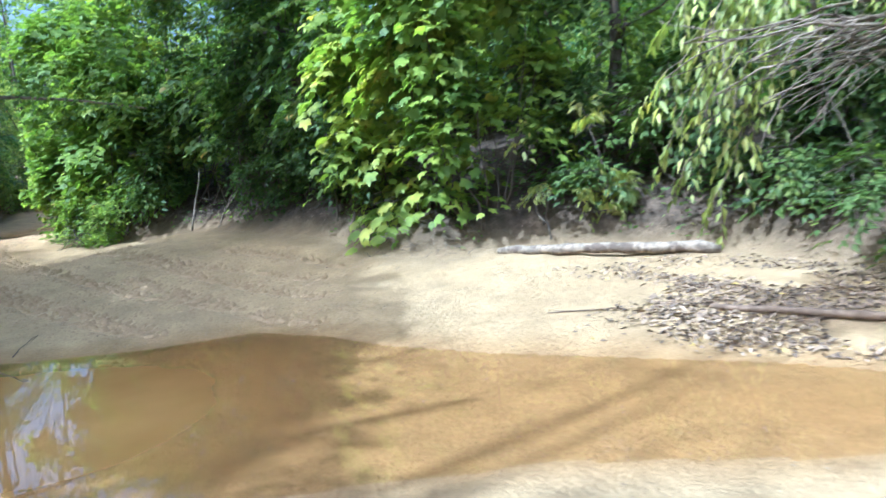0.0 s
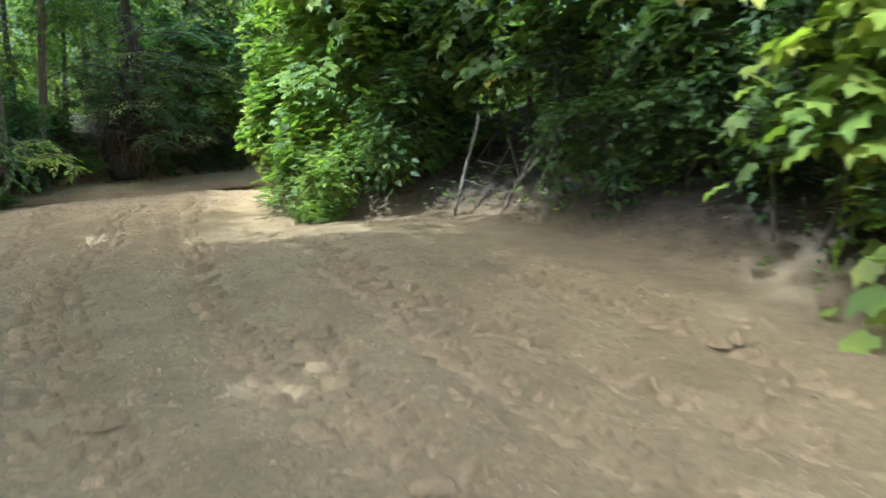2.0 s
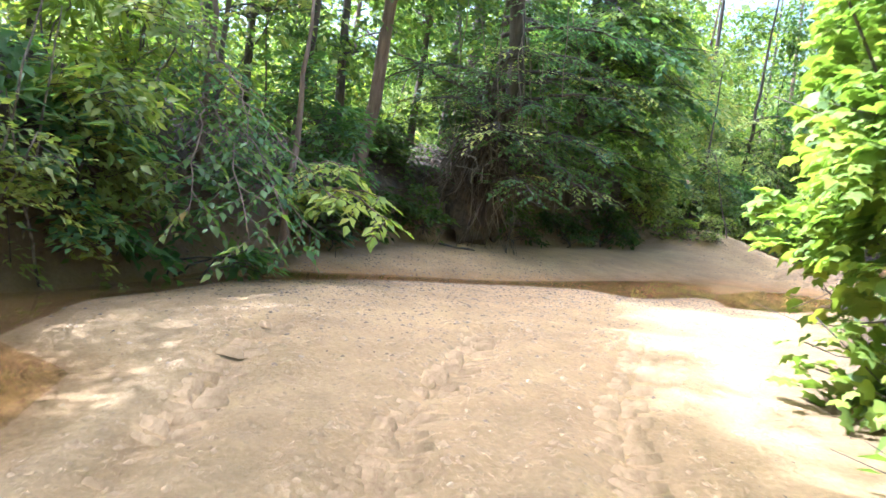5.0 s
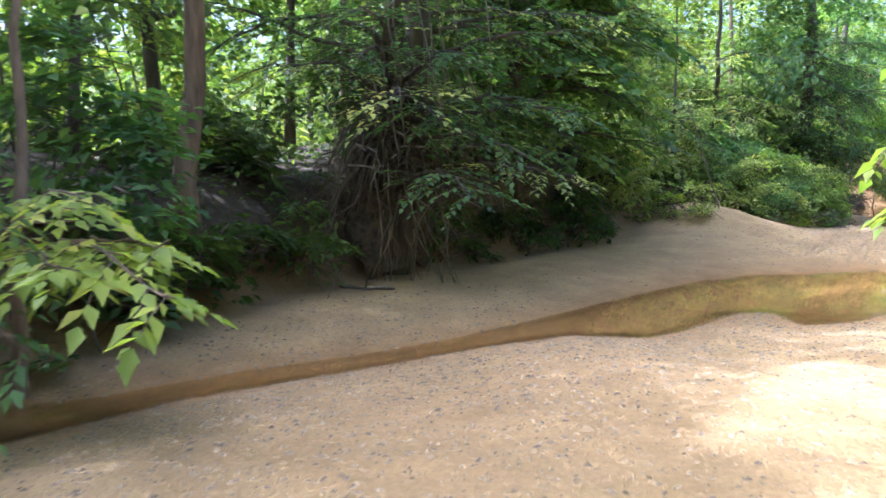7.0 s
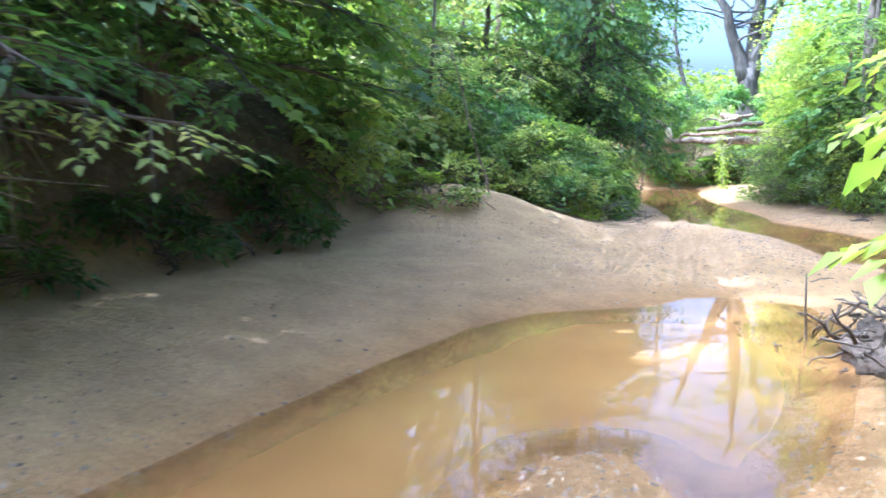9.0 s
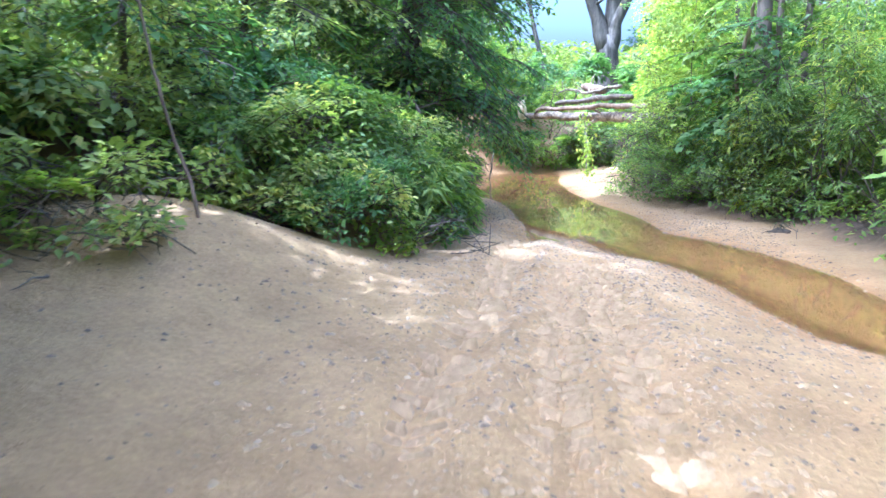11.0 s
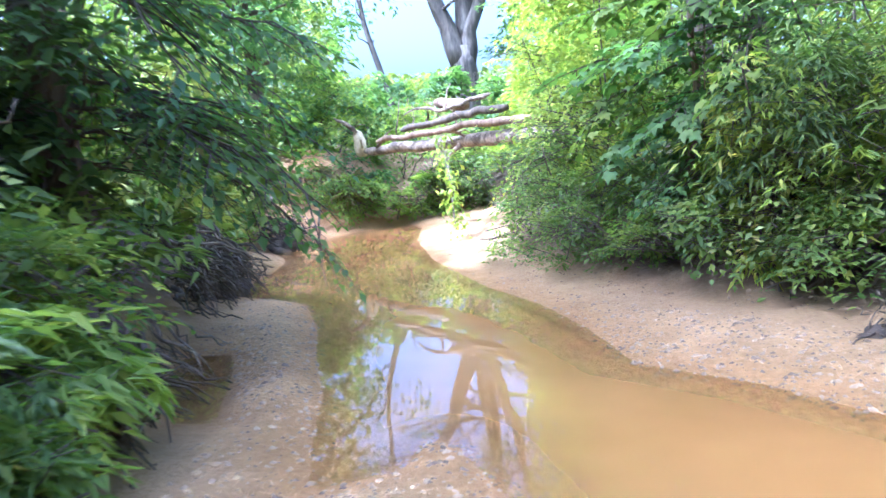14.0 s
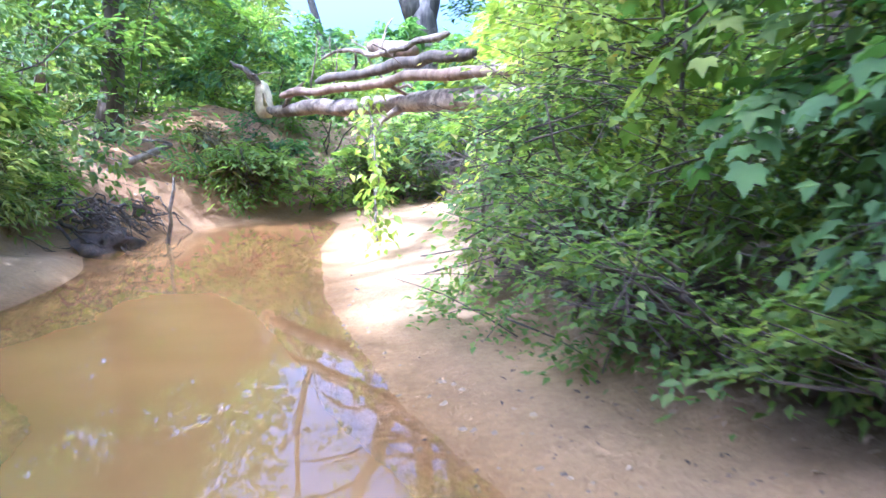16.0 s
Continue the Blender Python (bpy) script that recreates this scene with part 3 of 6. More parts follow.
def foliage_part(name, parent, pts, size, shape, material, droop=0.35, sunlit=False):
    floor = ground_height(pts[:, 0], pts[:, 1])[0]
    pts = pts[(pts[:, 2] > floor + 0.04) & (sunlit & (edge_distance(pts[:, 0], pts[:, 1], TRACK, False) > 1.2) | let_sun_in(pts)) & hide_sky_gap(pts)]
    low = pts[:, 2] - ground_height(pts[:, 0], pts[:, 1])[0] < 0.75
    out = np.zeros(len(pts), bool)
    q = pts[low]
    out[low] = inside(q[:, 0], q[:, 1], BED) & (edge_distance(q[:, 0], q[:, 1], BED) > 0.25 + 0.12 * np.sin(q[:, 1] * 6)) & ~((q[:, 0] < -9.6) & (q[:, 1] < 15.6)) & ~((q[:, 0] < -12.2) & (q[:, 1] > 23.7) & (q[:, 1] < 25.3))
    pts = pts[~out]
    if len(pts) < 3:
        return None
    return tagged(part(name, leaf_mesh(name, pts, size, shape, material, droop), parent), kind="stuff")


def shrub(name, label, blobs, n_sprays, n_leaves, size, shape, material, spread=0.2, stems=3, category="shrub", base=None, group="", droop=0.35, twigs=50, sunlit=False):
    """A bush: stems from the ground, twigs to its sprays, and leaves."""
    bx, by = base or (np.mean([b[0] for b in blobs]), np.mean([b[1] for b in blobs]))
    bz = h_at(bx, by)
    ob = thing(name, bx, by, bz, label, category, group)
    pts, centre, way = sprays(blobs, n_sprays, n_leaves, spread)
    centre, way = leafy(centre, way)
    foliage_part("foliage", ob, pts, size, shape, material, droop, sunlit)
    for i in range(stems):
        c = centre[rng.integers(len(centre))]
        a = (bx + rng.normal(0, 0.12), by + rng.normal(0, 0.12), bz - 0.1)
        v, f = tube(wander(a, c, 7, 0.05), np.linspace(0.013, 0.005, 7), 6)
        part("stem", mesh_np("stem", v, f, BARK, True), ob)
    wood = []
    for i in rng.choice(len(centre), min(len(centre), twigs), replace=False):
        c = centre[i]
        a = c - way[i] * spread * 2.2 + np.array([0, 0, -0.15])
        wood.append(tube(wander(a, c + way[i] * spread * 1.4, 4, 0.02), np.linspace(0.004, 0.0015, 4), 4))
    v, f = join(wood)
    tagged(part("twigwork", mesh_np("twigwork", v, f, BARK, True), ob), kind="stuff")
    return ob


def thicket(name, label, spots, zlo, zhi, r, n_sprays, n_leaves, size, shape, material, spread=0.2, group="", category="shrub", droop=0.35, stems=3, sunlit=False):
    """Bushes side by side along a bank, each of its own."""
    for x, y in spots:
        blobs = []
        z0 = h_at(x, y)
        own, many = rng.uniform(0.8, 1.3), rng.uniform(0.65, 1.15)
        leaf = material[rng.integers(len(material))] if isinstance(material, tuple) else material
        for k in range(5):
            z = z0 + zlo + (zhi - zlo) * (k + 0.5) / 5
            blobs.append((x + rng.normal(0, r * 0.45), y + rng.normal(0, r * 0.45), z, r * rng.uniform(0.6, 1.15), r * rng.uniform(0.6, 1.15), (zhi - zlo) / 5 * rng.uniform(0.8, 1.3)))
        shrub(name, label, blobs, int(n_sprays * many), n_leaves, size * own, shape, leaf, spread * own, base=(x, y), group=group, category=category, droop=droop, stems=stems, sunlit=sunlit)


def tree(name, label, x, y, height, radius, lean, blobs, n_sprays, n_leaves, size, shape, material, bark, limbs=6, spread=0.26, z0=None, n_parts=12):
    """A tree: tapered trunk, limbs and a crown of leaves."""
    z = h_at(x, y) if z0 is None else z0
    ob = thing(name, x, y, z, label, "tree")
    n = n_parts
    trunk = wander((x, y, z - 0.2), (x + lean[0], y + lean[1], z + height), n, radius * 0.5)
    r = radius * np.linspace(1.0, 0.35, n)
    r[0] *= 1.5
    r[1] *= 1.1
    v, f = tube(trunk, r, 10)
    part("trunk", mesh_np("trunk", v, f, bark, True), ob)
    if blobs:
        pts, centre, way = sprays(blobs, n_sprays, n_leaves, spread)
        centre, way = leafy(centre, way)
        foliage_part("crown", ob, pts, size, shape, material)
        for i in rng.choice(len(centre), min(limbs, len(centre)), replace=False):
            c = centre[i]
            k = int(np.clip(np.argmin(np.abs(trunk[:, 2] - (c[2] - 0.5))), 2, n - 1))
            v, f = tube(wander(trunk[k], c, 7, 0.06), np.linspace(min(r[k] * 0.5, 0.05), 0.01, 7), 6)
            part("limb", mesh_np("limb", v, f, bark, True), ob)
    return ob


def arching_branch(name, label, a, b, sag, n, size, material, shape="ovate", r0=0.02):
    """One leafy branch that reaches out from the bank and hangs at its tip."""
    ob = thing(name, a[0], a[1], a[2], label, "branch")
    line = wander(a, b, 14, 0.012, sag)
    v, f = tube(line, np.linspace(r0, r0 * 0.2, 14), 6)
    part("stem", mesh_np("stem", v, f, TWIG, True), ob)
    t = rng.uniform(0.15, 1.0, n) ** 0.8 * 13
    i = np.minimum(t.astype(int), 12)
    w = (t - i)[:, None]
    pts = line[i] * (1 - w) + line[i + 1] * w + rng.normal(0, 0.03 + r0, (n, 3)) * np.array([1.5, 1.5, 0.7]) * np.where(r0 > 0.04, 2.5, 1.0)
    tagged(part("foliage", leaf_mesh("foliage", pts, size, shape, material, 0.5), ob), kind="stuff")
    return ob


def soil_lump(x, y, z, rx, ry, rz):
    """An uneven lump of dark soil."""
    a, e = np.meshgrid(np.linspace(0, 2 * np.pi, 18, endpoint=False), np.linspace(-0.5, 1.5, 9))
    r = 1 + 0.3 * np.sin(3 * a + 5 * e + x * 7) * np.cos(2 * e + y * 3) + 0.15 * np.sin(7 * a - 4 * e) + rng.normal(0, 0.09, a.shape)
    v = np.stack([x + rx * r * np.cos(e) * np.cos(a), y + ry * r * np.cos(e) * np.sin(a), z + rz * r * np.sin(e)], -1).reshape(-1, 3)
    q = np.arange(8)[:, None] * 18 + np.arange(18)[None]
    k = np.arange(8)[:, None] * 18 + (np.arange(18)[None] + 1) % 18
    return v, np.stack([q, k, k + 18, q + 18], -1).reshape(-1, 4)


def bough(parent, a, b, sag, size, shape, material, width=0.45, pairs=9, per=8, droop=0.3, r0=0.022, bark=None):
    """A limb with flat side twigs, alternating, and leaves in two ranks along each of them."""
    line = wander(a, b, 16, 0.018, sag)
    v, f = tube(line, np.linspace(r0, 0.004, 16), 6)
    limb = part("limb", mesh_np("limb", v, f, bark or BARK, True), parent)
    way = np.gradient(line, axis=0)
    way /= np.linalg.norm(way, axis=1)[:, None]
    pts, wood = [], []
    for k in range(pairs * 2):
        t = 2.0 + 12.9 * (k + rng.uniform(0, 0.9)) / (pairs * 2)
        i = min(int(t), 14)
        c = line[i] * (1 - t + i) + line[i + 1] * (t - i)
        side = np.cross(way[i], (0, 0, 1.0))
        side /= np.linalg.norm(side) + 1e-9
        hand = 1 if k % 2 else -1
        ang = rng.uniform(0.7, 1.1)
        out = way[i] * math.cos(ang) + side * hand * math.sin(ang) + np.array([0, 0, rng.normal(-0.1, 0.18)])
        out /= np.linalg.norm(out)
        reach = width * (1.15 - 0.75 * abs(t / 15 - 0.45)) * rng.uniform(0.65, 1.25)
        up = np.array([0, 0, 1.0]) + rng.normal(0, 0.16, 3)
        across = np.cross(up, out)
        across /= np.linalg.norm(across)
        s = np.linspace(0.15, 1.0, per) + rng.normal(0, 0.03, per)
        q = c + out * (s * reach)[:, None] + np.array([0, 0, -1.0]) * (droop * reach * 0.55 * s ** 2)[:, None]
        wood.append(tube(np.vstack([c, q[per // 2], q[-1]]), [0.005, 0.0035, 0.002], 4))
        turn = np.where(np.arange(per) % 2 == 0, 1, -1) * rng.uniform(0.55, 1.0, per)
        turn[-1] *= 0.2
        ways = out * np.cos(turn)[:, None] + across * np.sin(turn)[:, None]
        pts.append(np.hstack([q, ways, np.repeat(up[None], per, 0), np.full((per, 1), np.clip(rng.normal(0.5, 0.3), 0, 1))]))
    pts = np.vstack(pts)
    ok = edge_distance(pts[:, 0], pts[:, 1], TRACK, False) > 0.55
    pts = pts[ok & hide_sky_gap(pts) & (pts[:, 2] > ground_height(pts[:, 0], pts[:, 1])[0] + 0.05)]
    v, f = join(wood)
    tagged(part("twigwork", mesh_np("twigwork", v, f, bark or BARK, True), limb), kind="stuff")
    if len(pts) > 3:
        tagged(part("foliage", leaf_mesh("foliage", pts, size, shape, material, droop, 0.3), limb), kind="stuff")
    return limb


def bough_tree(name, label, x, y, height, radius, lean, boughs, size, shape, material, bark, width=0.5, pairs=9, per=8, droop=0.3):
    """A tree whose boughs can be told apart: rows of (start height, tip)."""
    ob = tree(name, label, x, y, height, radius, lean, [], 0, 0, 0, shape, material, bark)
    z = h_at(x, y)
    for h, tip in boughs:
        k = (h + 0.2) / (height + 0.2)
        a = (x + lean[0] * k, y + lean[1] * k, z + h)
        leaf = material[rng.integers(len(material))] if isinstance(material, tuple) else material
        bough(ob, a, tip, rng.uniform(0.05, 0.3), size * rng.uniform(0.85, 1.15), shape, leaf, width * rng.uniform(0.8, 1.2), pairs, per, droop, min(radius * 0.3, 0.035), bark)
    return ob


def fan(x, y, reach, z0, z1, n, heading, spread, drop=0.35):
    """Start heights and tips of boughs that leave a trunk at x, y towards a heading in degrees."""
    rows = []
    for k in range(n):
        h = z0 + (z1 - z0) * (k + rng.uniform(0, 1)) / n
        a = math.radians(heading + rng.uniform(-spread, spread))
        r = reach * rng.uniform(0.75, 1.15)
        rows.append((h, (x + r * math.sin(a), y + r * math.cos(a), h_at(x, y) + h + rng.uniform(-drop, drop * 0.45) * r * 0.75)))
    return rows


def log(name, label, a, b, r0, r1, material, sway=0.03, sides=10, stubs=0, category="log"):
    ob = thing(name, a[0], a[1], a[2], label, category)
    n = int(np.clip(np.linalg.norm(np.subtract(b, a)) * 10, 7, 24))
    line = wander(a, b, n, sway * 0.7)
    rough = 0.13 if np.linalg.norm(np.subtract(b, a)) > 1.0 else 0.03
    r = np.linspace(r0, r1, n) * rng.uniform(1 - rough, 1 + rough, n)
    r[0] *= 0.6
    r[-1] *= 0.6
    v, f = tube(line, r, sides)
    part("trunk", mesh_np("trunk", v, f, material, True), ob)
    for k in range(stubs):
        i = rng.integers(1, n - 2)
        e = line[i] + rng.normal(0, 0.22, 3) + np.array([0, 0, 0.12])
        v, f = tube(wander(line[i], e, 5, 0.02), np.linspace(r1 * 0.5, 0.008, 5), 6)
        part("stub", mesh_np("stub", v, f, material, True), ob)
    return ob


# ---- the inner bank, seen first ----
# Sun is partly in these lighter leaf colours; the next saplings mix in plain green.
thicket("sycamore_sapling", "bright green lobed-leaf sapling at the edge of the sand", [(-7.15, 15.15), (-6.6, 14.6), (-5.9, 14.25), (-6.9, 16.0)], -0.1, 4.2, 0.8, 700, 9, 0.1, "lobed", (LEAF_SUNLIT, LEAF_SUNLIT, LEAF_YELLOW), 0.18, "saplings on the inner bank", sunlit=True)
thicket("sycamore_sapling", "shaded green lobed-leaf sapling beside the bright ones", [(-5.3, 14.1), (-4.7, 13.8), (-5.0, 14.9)], 0.0, 4.2, 0.75, 420, 9, 0.1, "lobed", (LEAF_SUNLIT, LEAF, LEAF_YELLOW), 0.18, "saplings on the inner bank")
# The undergrowth's shade is partly in its darker leaf colour.
thicket("undergrowth_bush", "shaded green undergrowth hanging over the earth bank", [(-4.0, 13.5), (-3.1, 13.0), (-2.3, 12.4), (-1.7, 11.7)], 0.8, 4.4, 0.8, 300, 9, 0.12, "ovate", (LEAF, LEAF_SHADED), 0.18)
thicket("undergrowth_bush", "dark green undergrowth deep in the wood", [(-5.4, 16.0), (-4.2, 15.6), (-3.0, 14.9), (-1.9, 14.0), (-0.8, 13.2), (0.4, 12.6), (1.6, 12.0), (2.8, 11.4), (4.0, 10.4), (4.9, 9.2), (5.3, 7.6), (5.5, 6.0)], 0.4, 5.2, 1.05, 360, 9, 0.14, "ovate", LEAF_SHADED, 0.2)
# Light leaf colours make this bush look more sunlit than the lamp does.
thicket("vine_bush", "sunlit bush overgrown with broad-leaved vines", [(-0.75, 9.95), (-0.35, 9.6), (0.05, 9.45), (0.45, 9.4), (0.75, 9.6)], 0.1, 4.2, 0.4, 230, 7, 0.13, "lobed", (LEAF_SUNLIT, LEAF_YELLOW, LEAF_SUNLIT), 0.2, droop=0.7, sunlit=True)
thicket("foot_bush", "low shaded bush at the foot of the inner bank", [(-4.9, 13.05), (-3.0, 12.2), (-2.4, 11.6), (-1.9, 11.2), (-1.4, 10.7), (-1.1, 10.3)], 0.2, 1.3, 0.36, 190, 8, 0.09, "ovate", (LEAF, LEAF_SHADED), 0.15)
for hx, hy in ((-3.6, 13.5), (-2.7, 12.9), (-1.9, 12.3), (-1.3, 11.6)):
    bough_tree("maple_sapling", "shaded broad-leaved sapling hanging over the bare foot of the bank", hx, hy, 4.0, 0.03, (-0.2, -0.2), fan(hx, hy, 1.0, 0.3, 2.4, 9, 215, 60, 0.7), 0.13, "lobed", (LEAF, LEAF, LEAF_SHADED), BARK, 0.36, 7, 6, 0.7)
for k in range(9):
    cx, cy = -3.8 + 0.27 * k + rng.normal(0, 0.08), 12.75 - 0.17 * k + rng.normal(0, 0.08)
    log("dead_cane", "thin dry brown stem on the bare foot of the bank", (cx, cy, h_at(cx, cy) - 0.03), (cx + rng.normal(0, 0.25), cy + rng.normal(0.2, 0.15), h_at(cx, cy) + rng.uniform(0.4, 0.9)), 0.01, 0.004, TWIG, 0.02, 5, 1, "stem")
thicket("foot_bush", "green low bush spreading onto the sand", [(-6.5, 13.75), (-6.0, 13.45), (-5.5, 13.1)], -0.1, 0.9, 0.4, 260, 8, 0.08, "ovate", (LEAF, LEAF_SUNLIT), 0.15)
# The elder's pallor is sunlight painted into its leaves.
thicket("elder_shoot", "small elder shoot with sun-paled leaf colour at the bank foot", [(1.25, 9.1), (1.7, 8.9)], 0.0, 1.4, 0.3, 70, 8, 0.12, "leaflet", LEAF_SUN_PALE, 0.12, droop=1.2)
bough_tree("elder_bush", "drooping elder branches with hanging leaflets in a sun-paled colour", 3.9, 8.3, 2.9, 0.04, (-0.3, -0.2),
           [(1.9, (2.2, 7.9, 1.25)), (2.1, (2.05, 8.0, 1.75)), (2.4, (2.4, 7.5, 2.1)), (2.6, (2.7, 7.3, 2.55)), (1.7, (2.35, 8.1, 0.85)), (2.3, (3.0, 7.0, 2.3)), (2.7, (3.4, 6.8, 2.75)), (2.7, (2.9, 7.8, 2.9)), (2.0, (2.5, 7.7, 1.5)), (1.5, (2.6, 7.9, 0.6)), (2.5, (3.8, 6.5, 2.3)), (2.6, (2.2, 7.7, 2.4))],
           0.14, "leaflet", LEAF_SUN_PALE, TWIG, 0.32, 8, 7, 1.5)
# Its crown masses near 6 m are unseen, added for shade.
tree("overhanging_tree", "tree with a long low dark limb over the track", -8.6, 7.6, 8.0, 0.16, (0.4, 0.3), [(-6.4, 9.0, 2.9, 1.3, 0.8, 0.35), (-5.0, 9.9, 3.0, 1.2, 0.8, 0.4), (-7.0, 8.6, 4.6, 1.6, 1.5, 0.7), (-7.4, 6.6, 6.2, 2.2, 2.2, 0.9), (-5.6, 5.2, 6.4, 2.0, 2.0, 0.8), (-9.6, 9.4, 6.4, 2.2, 2.0, 0.9), (-6.0, 8.6, 5.6, 2.0, 1.8, 0.7), (-9.6, 11.6, 5.4, 1.8, 1.6, 0.8)], 1300, 9, 0.15, "ovate", LEAF, BARK)

# The slope's shadow is painted into these dark leaves.
thicket("slope_bush", "low bush with shade-dark leaf colour on the bare earth slope", [(1.2, 10.1), (2.2, 9.6), (3.0, 8.9), (3.9, 8.2), (4.4, 7.4), (4.6, 6.4), (4.4, 5.4), (2.6, 9.0), (1.8, 9.6), (5.2, 8.0), (5.4, 6.8)], -0.1, 1.2, 0.6, 260, 8, 0.12, "ovate", LEAF_SHADED, 0.17)
thicket("slope_bush", "low creepers with shade-dark leaf colour over the foot of the slope", [(3.55, 7.6), (3.8, 6.9), (3.9, 6.1), (3.95, 5.3)], -0.1, 0.5, 0.4, 110, 8, 0.09, "ovate", LEAF_SHADED, 0.15)
# Trees added beyond the view, only to block sun from the track.
for wx, wy in ((-5.6, 1.6), (-6.6, 3.6), (-7.8, 5.2), (-5.0, -1.0)):
    tree("unseen_shade_tree", "unseen broad tree added on the outer bank to shade the track", wx, wy, 8.5, 0.13, (0.3, 0.2), [(wx + 0.4, wy + 0.3, 4.6, 1.5, 1.5, 0.9), (wx + 0.5, wy + 0.4, 6.4, 1.9, 1.9, 0.9), (wx + 0.4, wy + 0.2, 8.0, 1.6, 1.6, 0.8)], 330, 9, 0.16, "ovate", LEAF, BARK)

arching_branch("overhanging_limb", "long dark leafy limb across the track", (-8.3, 7.8, 2.3), (-3.9, 10.8, 2.25), 0.25, 700, 0.1, LEAF, "ovate", 0.055)
# The crown is out of view and laid out to shade track and slope.
tree("leaning_tree", "tall leaning tree with an unseen crown added to shade the track", -2.2, 13.6, 8.5, 0.12, (-1.2, -1.2), [(-6.4, 11.6, 6.3, 1.7, 1.5, 0.7), (-4.8, 11.0, 6.5, 1.6, 1.4, 0.7), (-8.0, 13.2, 6.6, 1.5, 1.5, 0.7), (-1.6, 9.6, 6.4, 1.5, 1.2, 0.6), (-3.2, 10.6, 6.6, 1.5, 1.4, 0.7), (0.6, 9.6, 6.6, 1.5, 1.2, 0.6), (0.4, 7.8, 6.3, 1.6, 1.4, 0.6), (1.8, 8.6, 6.5, 1.5, 1.3, 0.6), (-6.0, 9.4, 6.4, 1.6, 1.4, 0.7)], 1250, 9, 0.16, "ovate", LEAF, BARK, 5)


def added_canopy_tree(x, y, blobs, label):
    """A tall tree added to shade the creek; its flat crown stays out of sight."""
    n = int(sum(math.pi * b[3] * b[4] for b in blobs) * 40)
    blobs = [(bx - 3.0, by - 1.5, bz + 5.4, rx, ry, rz) for bx, by, bz, rx, ry, rz in blobs]
    tree("added_canopy_tree", label, x - 3.4, y - 1.6, 13.4, 0.17, (0.5, 0.3), blobs, n, 9, 0.19, "ovate", LEAF, BARK, 8)


# Light blockers: each crown is set sunward of the ground it shades.
added_canopy_tree(-9.4, 6.2, [(-7.6, 6.0, 7.4, 2.2, 2.0, 0.5), (-8.6, 8.4, 7.6, 2.2, 2.0, 0.5), (-5.6, 4.2, 7.6, 1.8, 1.8, 0.5), (-6.2, 7.6, 7.8, 2.0, 1.6, 0.4)], "added tall tree whose unseen crown shades the first bend")
added_canopy_tree(-13.4, 7.6, [(-12.4, 9.6, 7.6, 1.7, 1.9, 0.5), (-11.0, 8.2, 7.6, 1.6, 1.6, 0.5), (-12.6, 11.6, 7.8, 1.1, 1.2, 0.4)], "added tall tree whose unseen crown shades the sand bar")
added_canopy_tree(-16.2, 13.2, [(-14.4, 13.2, 7.6, 1.9, 2.0, 0.5), (-15.7, 15.0, 7.7, 1.7, 1.6, 0.5), (-13.2, 11.6, 7.7, 1.6, 1.4, 0.4), (-14.2, 12.4, 8.4, 1.7, 1.6, 0.5), (-15.2, 13.8, 8.3, 1.8, 1.6, 0.5), (-13.6, 13.6, 8.5, 1.5, 1.5, 0.4), (-16.4, 16.6, 8.0, 1.6, 1.4, 0.5)], "added tall tree whose unseen crown shades the gravel bar")
added_canopy_tree(-5.2, 0.4, [(-4.4, 2.6, 7.4, 1.8, 1.6, 0.5), (-1.4, 3.5, 7.6, 0.9, 0.8, 0.4)], "added tall tree whose unseen crown dapples the first pool and sand")
added_canopy_tree(-18.8, 21.4, [(-18.0, 20.4, 7.8, 2.0, 2.2, 0.5), (-17.6, 23.8, 7.8, 2.0, 2.0, 0.5)], "added tall tree whose unseen crown darkens the wood behind the earth wall")
added_canopy_tree(-15.4, 18.6, [(-14.6, 17.2, 7.6, 1.6, 2.0, 0.5), (-14.4, 20.2, 7.8, 1.7, 2.0, 0.5)], "added tall tree whose unseen crown shades the long pool")
added_canopy_tree(-15.6, 26.0, [(-14.2, 24.6, 7.8, 1.8, 2.0, 0.5), (-14.4, 28.0, 7.6, 2.0, 2.2, 0.5), (-14.6, 21.8, 7.8, 1.6, 1.6, 0.5), (-13.2, 22.4, 7.8, 1.5, 1.4, 0.4), (-12.9, 26.6, 7.8, 1.7, 1.7, 0.5), (-12.4, 29.2, 7.9, 1.7, 1.6, 0.5), (-12.2, 24.9, 7.7, 1.5, 1.5, 0.5), (-13.0, 27.6, 8.5, 1.6, 1.6, 0.5)], "added tall tree whose unseen crown shades the creek before the log jam")
added_canopy_tree(-15.4, 31.6, [(-13.6, 30.4, 7.8, 2.0, 2.0, 0.5), (-15.0, 33.4, 7.6, 1.6, 2.0, 0.5), (-15.9, 31.2, 7.7, 1.3, 1.5, 0.5)], "added tall tree whose unseen crown shades the last pool")

# ---- the outer bank ----
# Light leaf colours are chosen here to brighten a bank that renders dim.
thicket("waterside_bush", "dense green bush on the foot of the bank", [(-10.3, 10.0), (-11.0, 10.9), (-11.6, 11.9), (-12.0, 12.9), (-12.5, 13.9), (-12.9, 14.9), (-13.3, 15.9)], -0.35, 1.2, 0.5, 180, 9, 0.1, "ovate", (LEAF_FRESH, LEAF_BLUE, LEAF_FRESH), 0.16)
